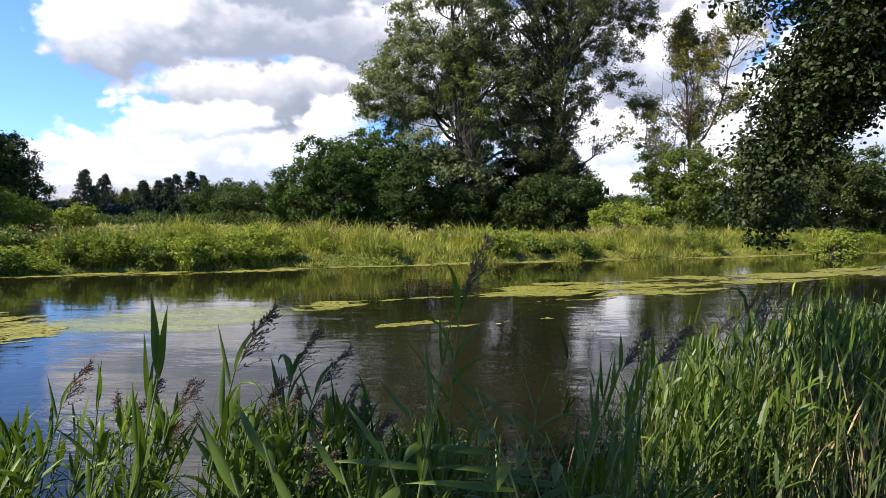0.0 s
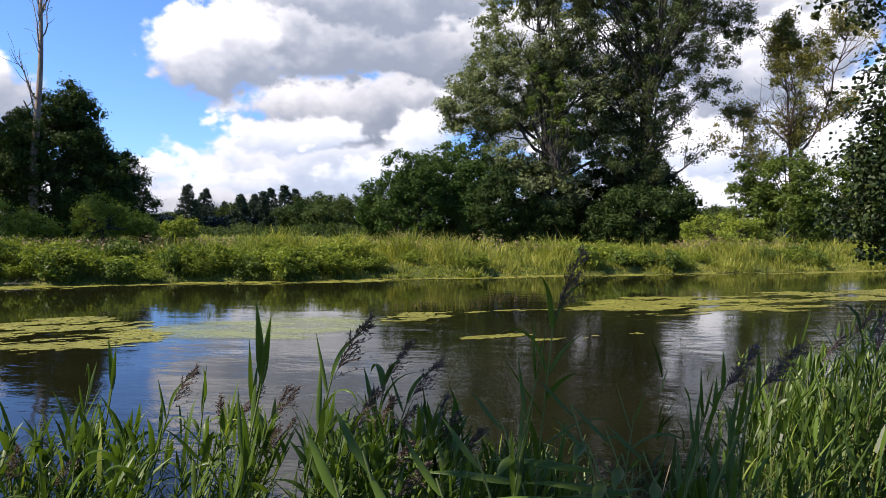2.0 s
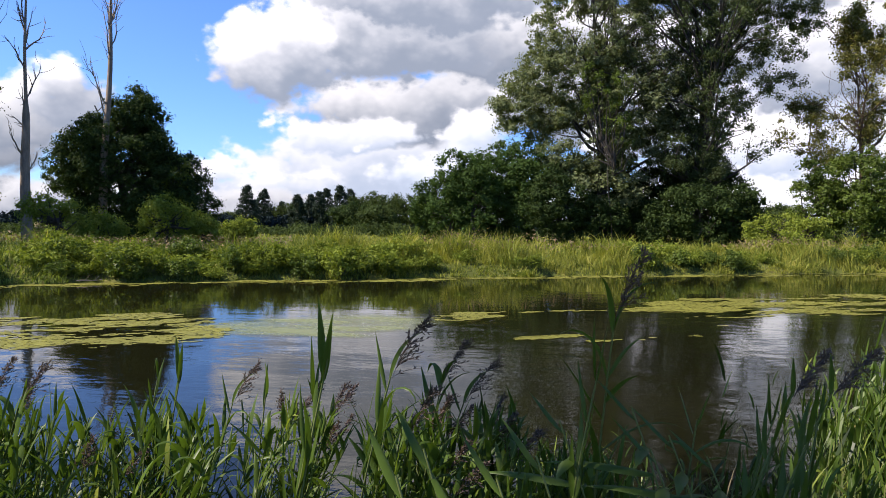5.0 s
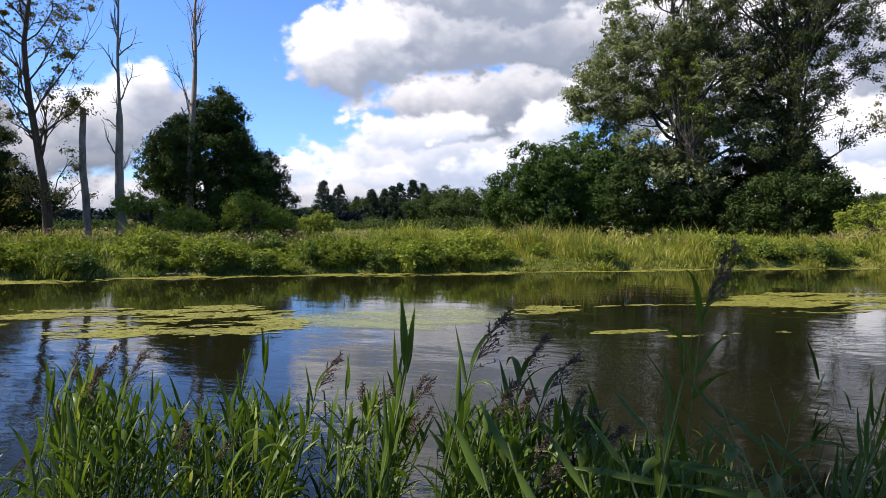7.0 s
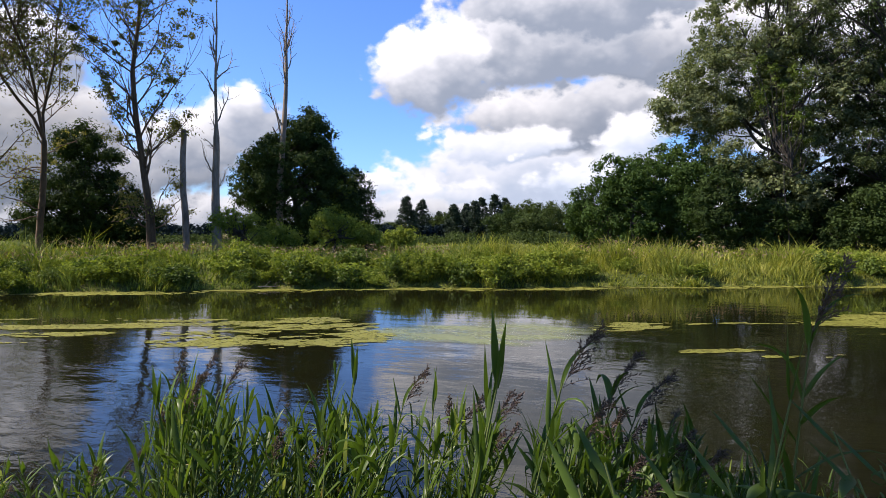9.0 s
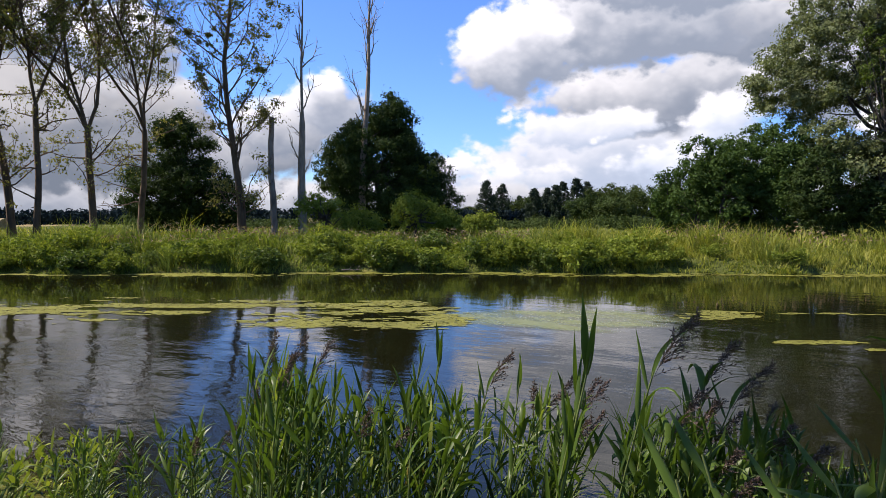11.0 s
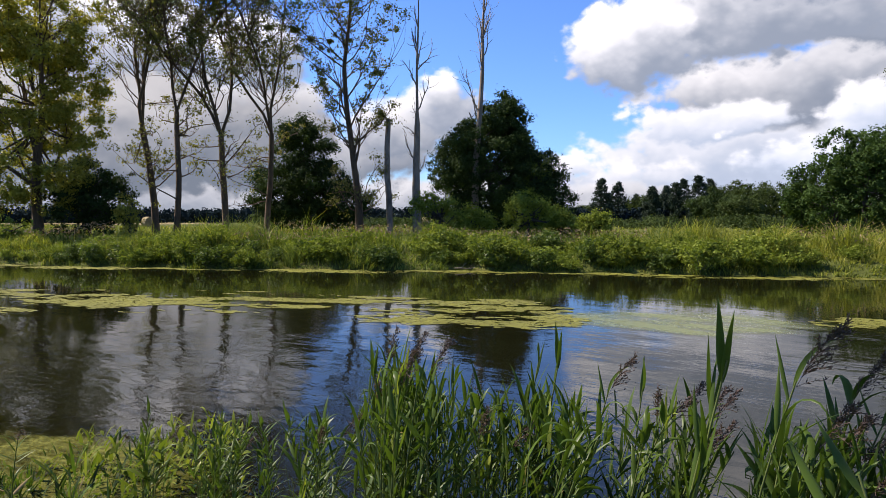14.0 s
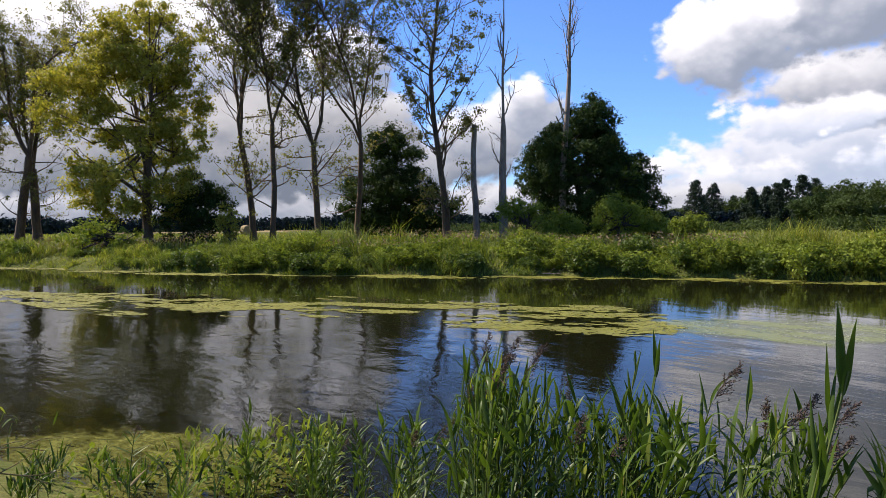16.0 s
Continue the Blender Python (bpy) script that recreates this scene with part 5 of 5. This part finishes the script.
x, y = d * np.sin(np.radians(az)), d * np.cos(np.radians(az))
top = np.clip(EYE - d * np.tan(np.radians(16.6 + 5 * rng.uniform(0, 1, len(x)) - 3 * clump)), 0.05, 0.9)
stuff("water_plants", arching_leaves(x, y, top - 0.1, rng.uniform(0.08, 0.2, len(x)), rng.uniform(0.014, 0.042, len(x)), rng), M_HERB, "yellow-green leafy water plants among the floating weed", "plants")


# pale dead twigs that reach over the water
rng = np.random.RandomState(830)
x, y = (float(v) for v in stand(-84.5, 2.6))
z = float(ground_z(*to_river(x, y)))
twig = [limb(rng, (-0.25, 0, -0.1), (0.12, 0.0, 1.0), 1.75 - z, 0.007, 0.004, 0.03)]
for j, w in ((3, (1.0, 0.1, -0.1)), (4, (1.0, 0.2, 0.15)), (5, (1.0, -0.1, 0.2)), (6, (1.0, 0.1, 0.0)), (6, (0.9, 0.2, 0.5))):
    side = limb(rng, twig[0][0][j], w, rng.uniform(0.28, 0.42), 0.004, 0.002, 0.1, -0.35, 5)
    twig.append(side)
    twig += [limb(rng, side[0][q], (1.0, rng.uniform(-0.4, 0.4), rng.uniform(-0.3, 0.5)), 0.12, 0.0022, 0.0012, 0.12, 0.0, 3) for q in (2, 3, 4)]
ob = part("dead_twig", mesh_of("dead_twig", *tubes(twig), smooth=True), M_REED_DRY)
ob.matrix_basis = pose(x, y, z, 0, 0, facing(x, y))
tagged(ob, "pale bare dead twig standing in the reeds", "twig")


# ---- near alder with boughs hanging over the reeds ----
def near_alder():
    rng = np.random.RandomState(900)
    bx, by = at(60, 7.2)
    t = thing("alder_tree", bx, by, float(ground_z(*to_river(bx, by))), "alder on the near bank with drooping leafy boughs", "tree")
    base_z = t.matrix_basis.translation.z
    tp, tr = limb(rng, (0, 0, -0.3), (-0.05, 0.08, 1), 11, 0.26, 0.05, 0.05, 0.0, 12)
    part("trunk", mesh_of("trunk", *tubes([(tp, tr)], 10), smooth=True), M_BARK, t)
    clumps = []
    for az, d, el in [(25.2, 7.6, 0.9), (24.6, 7.5, 1.6), (25.8, 7.3, 2.2), (24.2, 7.6, 2.4), (26.2, 7.3, 3.0), (24.6, 7.7, 4.0), (26.4, 7.2, 4.6), (25.0, 7.5, 5.6), (27.2, 7.7, 5.8), (25.4, 7.4, 7.0), (27.2, 7.8, 7.4), (25.0, 7.7, 9.0), (27.0, 7.2, 9.4),
                      (28.8, 7.6, 9.8), (30.8, 7.4, 9.6), (32.8, 7.8, 10.2), (34.8, 7.3, 9.8), (26.2, 7.5, 11.6), (28.6, 7.2, 12.2), (30.6, 7.7, 12.4), (33.0, 7.4, 12.8), (36.6, 7.6, 11.0), (23.8, 7.4, 16.2), (27.6, 7.7, 14.2), (30.6, 7.3, 15.4), (32.8, 7.6, 16.0), (35.4, 7.4, 14.4), (38.6, 7.5, 13.0),
                      # from azimuth 10.0 on: unseen high boughs added to shade the hanging ones
                      (26.4, 7.4, 18.0), (30.4, 7.6, 18.6), (34.0, 7.4, 19.0), (41.0, 7.0, 10.5), (31.4, 7.5, 17.2), (28.8, 7.4, 16.6), (10.0, 5.8, 38.0), (14.0, 6.2, 40.0), (18.0, 5.6, 42.0), (6.0, 6.4, 36.0), (20.0, 6.6, 43.0), (12.0, 7.2, 40.0), (16.0, 7.0, 36.0), (22.0, 6.0, 38.0)]:
        zs = 4.6 + 0.14 * el
        zt = EYE + d * math.tan(radians(el))
        ex, ey = at(az, d)
        end = np.array([ex - bx, ey - by, zt - base_z])
        j = np.interp(zs - base_z, tp[:, 2], np.arange(13))
        a = int(j)
        start = tp[a] + (tp[min(a + 1, 12)] - tp[a]) * (j - a)
        u = np.linspace(0, 1, 9)[:, None]
        mid = (start + end) / 2 + (0, 0, 1.2)
        line = start * (1 - u) ** 2 + 2 * mid * u * (1 - u) + end * u ** 2 + rng.normal(size=(9, 3)) * 0.05
        twigs = [(line, np.linspace(0.035, 0.006, 9))]
        for q in range(2 if el > 7 else 6, 9):
            for _ in range(7 if el > 7 else 10):
                w = unit(rng.normal(size=3) + (0, 0, -0.35))
                tw = limb(rng, line[q], w, rng.uniform(0.15, 0.42), 0.007, 0.003, 0.15, -0.3, 4)
                twigs.append(tw)
                clumps += [tw[0][2], tw[0][4]]
        part("bough", mesh_of("bough", *tubes(twigs, 5), smooth=True), M_BARK, t)
    clumps = np.array(clumps)
    part("crown", mesh_of("crown", *leaf_clumps(rng, clumps, rng.uniform(0.10, 0.24, len(clumps)), 30, 0.036, 1.3, 0.7, 0.8, True)), M_SHADED_ALDER, t)
    return t


near_alder()

# unseen alder added by the camera, leaning over the bank to shade some reeds
def unseen_shade_alder():
    rng = np.random.RandomState(950)
    bx, by = -5.4, -3.2
    bz = float(ground_z(*to_river(bx, by)))
    t = thing("alder_tree", bx, by, bz, "tall unseen alder added to shade part of the near reeds", "tree")
    clumps = []
    for k, (ex, ey, ez, r) in enumerate([(-5.0, 2.7, 7.4, 1.2), (-4.4, 3.9, 7.2, 1.0), (-2.2, 2.2, 7.4, 0.6), (-1.4, 2.4, 7.3, 0.9), (-5.4, 1.8, 8.0, 0.9), (-4.2, 0.4, 7.3, 0.7), (-3.6, 0.1, 7.4, 0.8), (-4.7, 0.8, 7.4, 0.5)]):
        end = np.array([ex - bx, ey - by, ez - bz])
        u = np.linspace(0, 1, 10)[:, None]
        line = (1 - u) ** 2 * (0, 0, -0.3) + 2 * u * (1 - u) * np.array([0.2, 0.6, 5.5]) + u ** 2 * end + rng.normal(size=(10, 3)) * 0.05
        part("trunk" if k == 0 else "bough", mesh_of("bough", *tubes([(line, np.linspace(0.2 if k == 0 else 0.12, 0.03, 10))], 8), smooth=True), M_BARK, t)
        clumps.append(end + unit(rng.normal(size=(40, 3))) * r * rng.uniform(0.3, 1.0, 40)[:, None] * (1, 1, 0.6))
    clumps = np.concatenate(clumps)
    part("crown", mesh_of("crown", *leaf_clumps(rng, clumps, rng.uniform(0.25, 0.45, len(clumps)), 45, 0.09)), M_ALDER, t)
    return t


unseen_shade_alder()
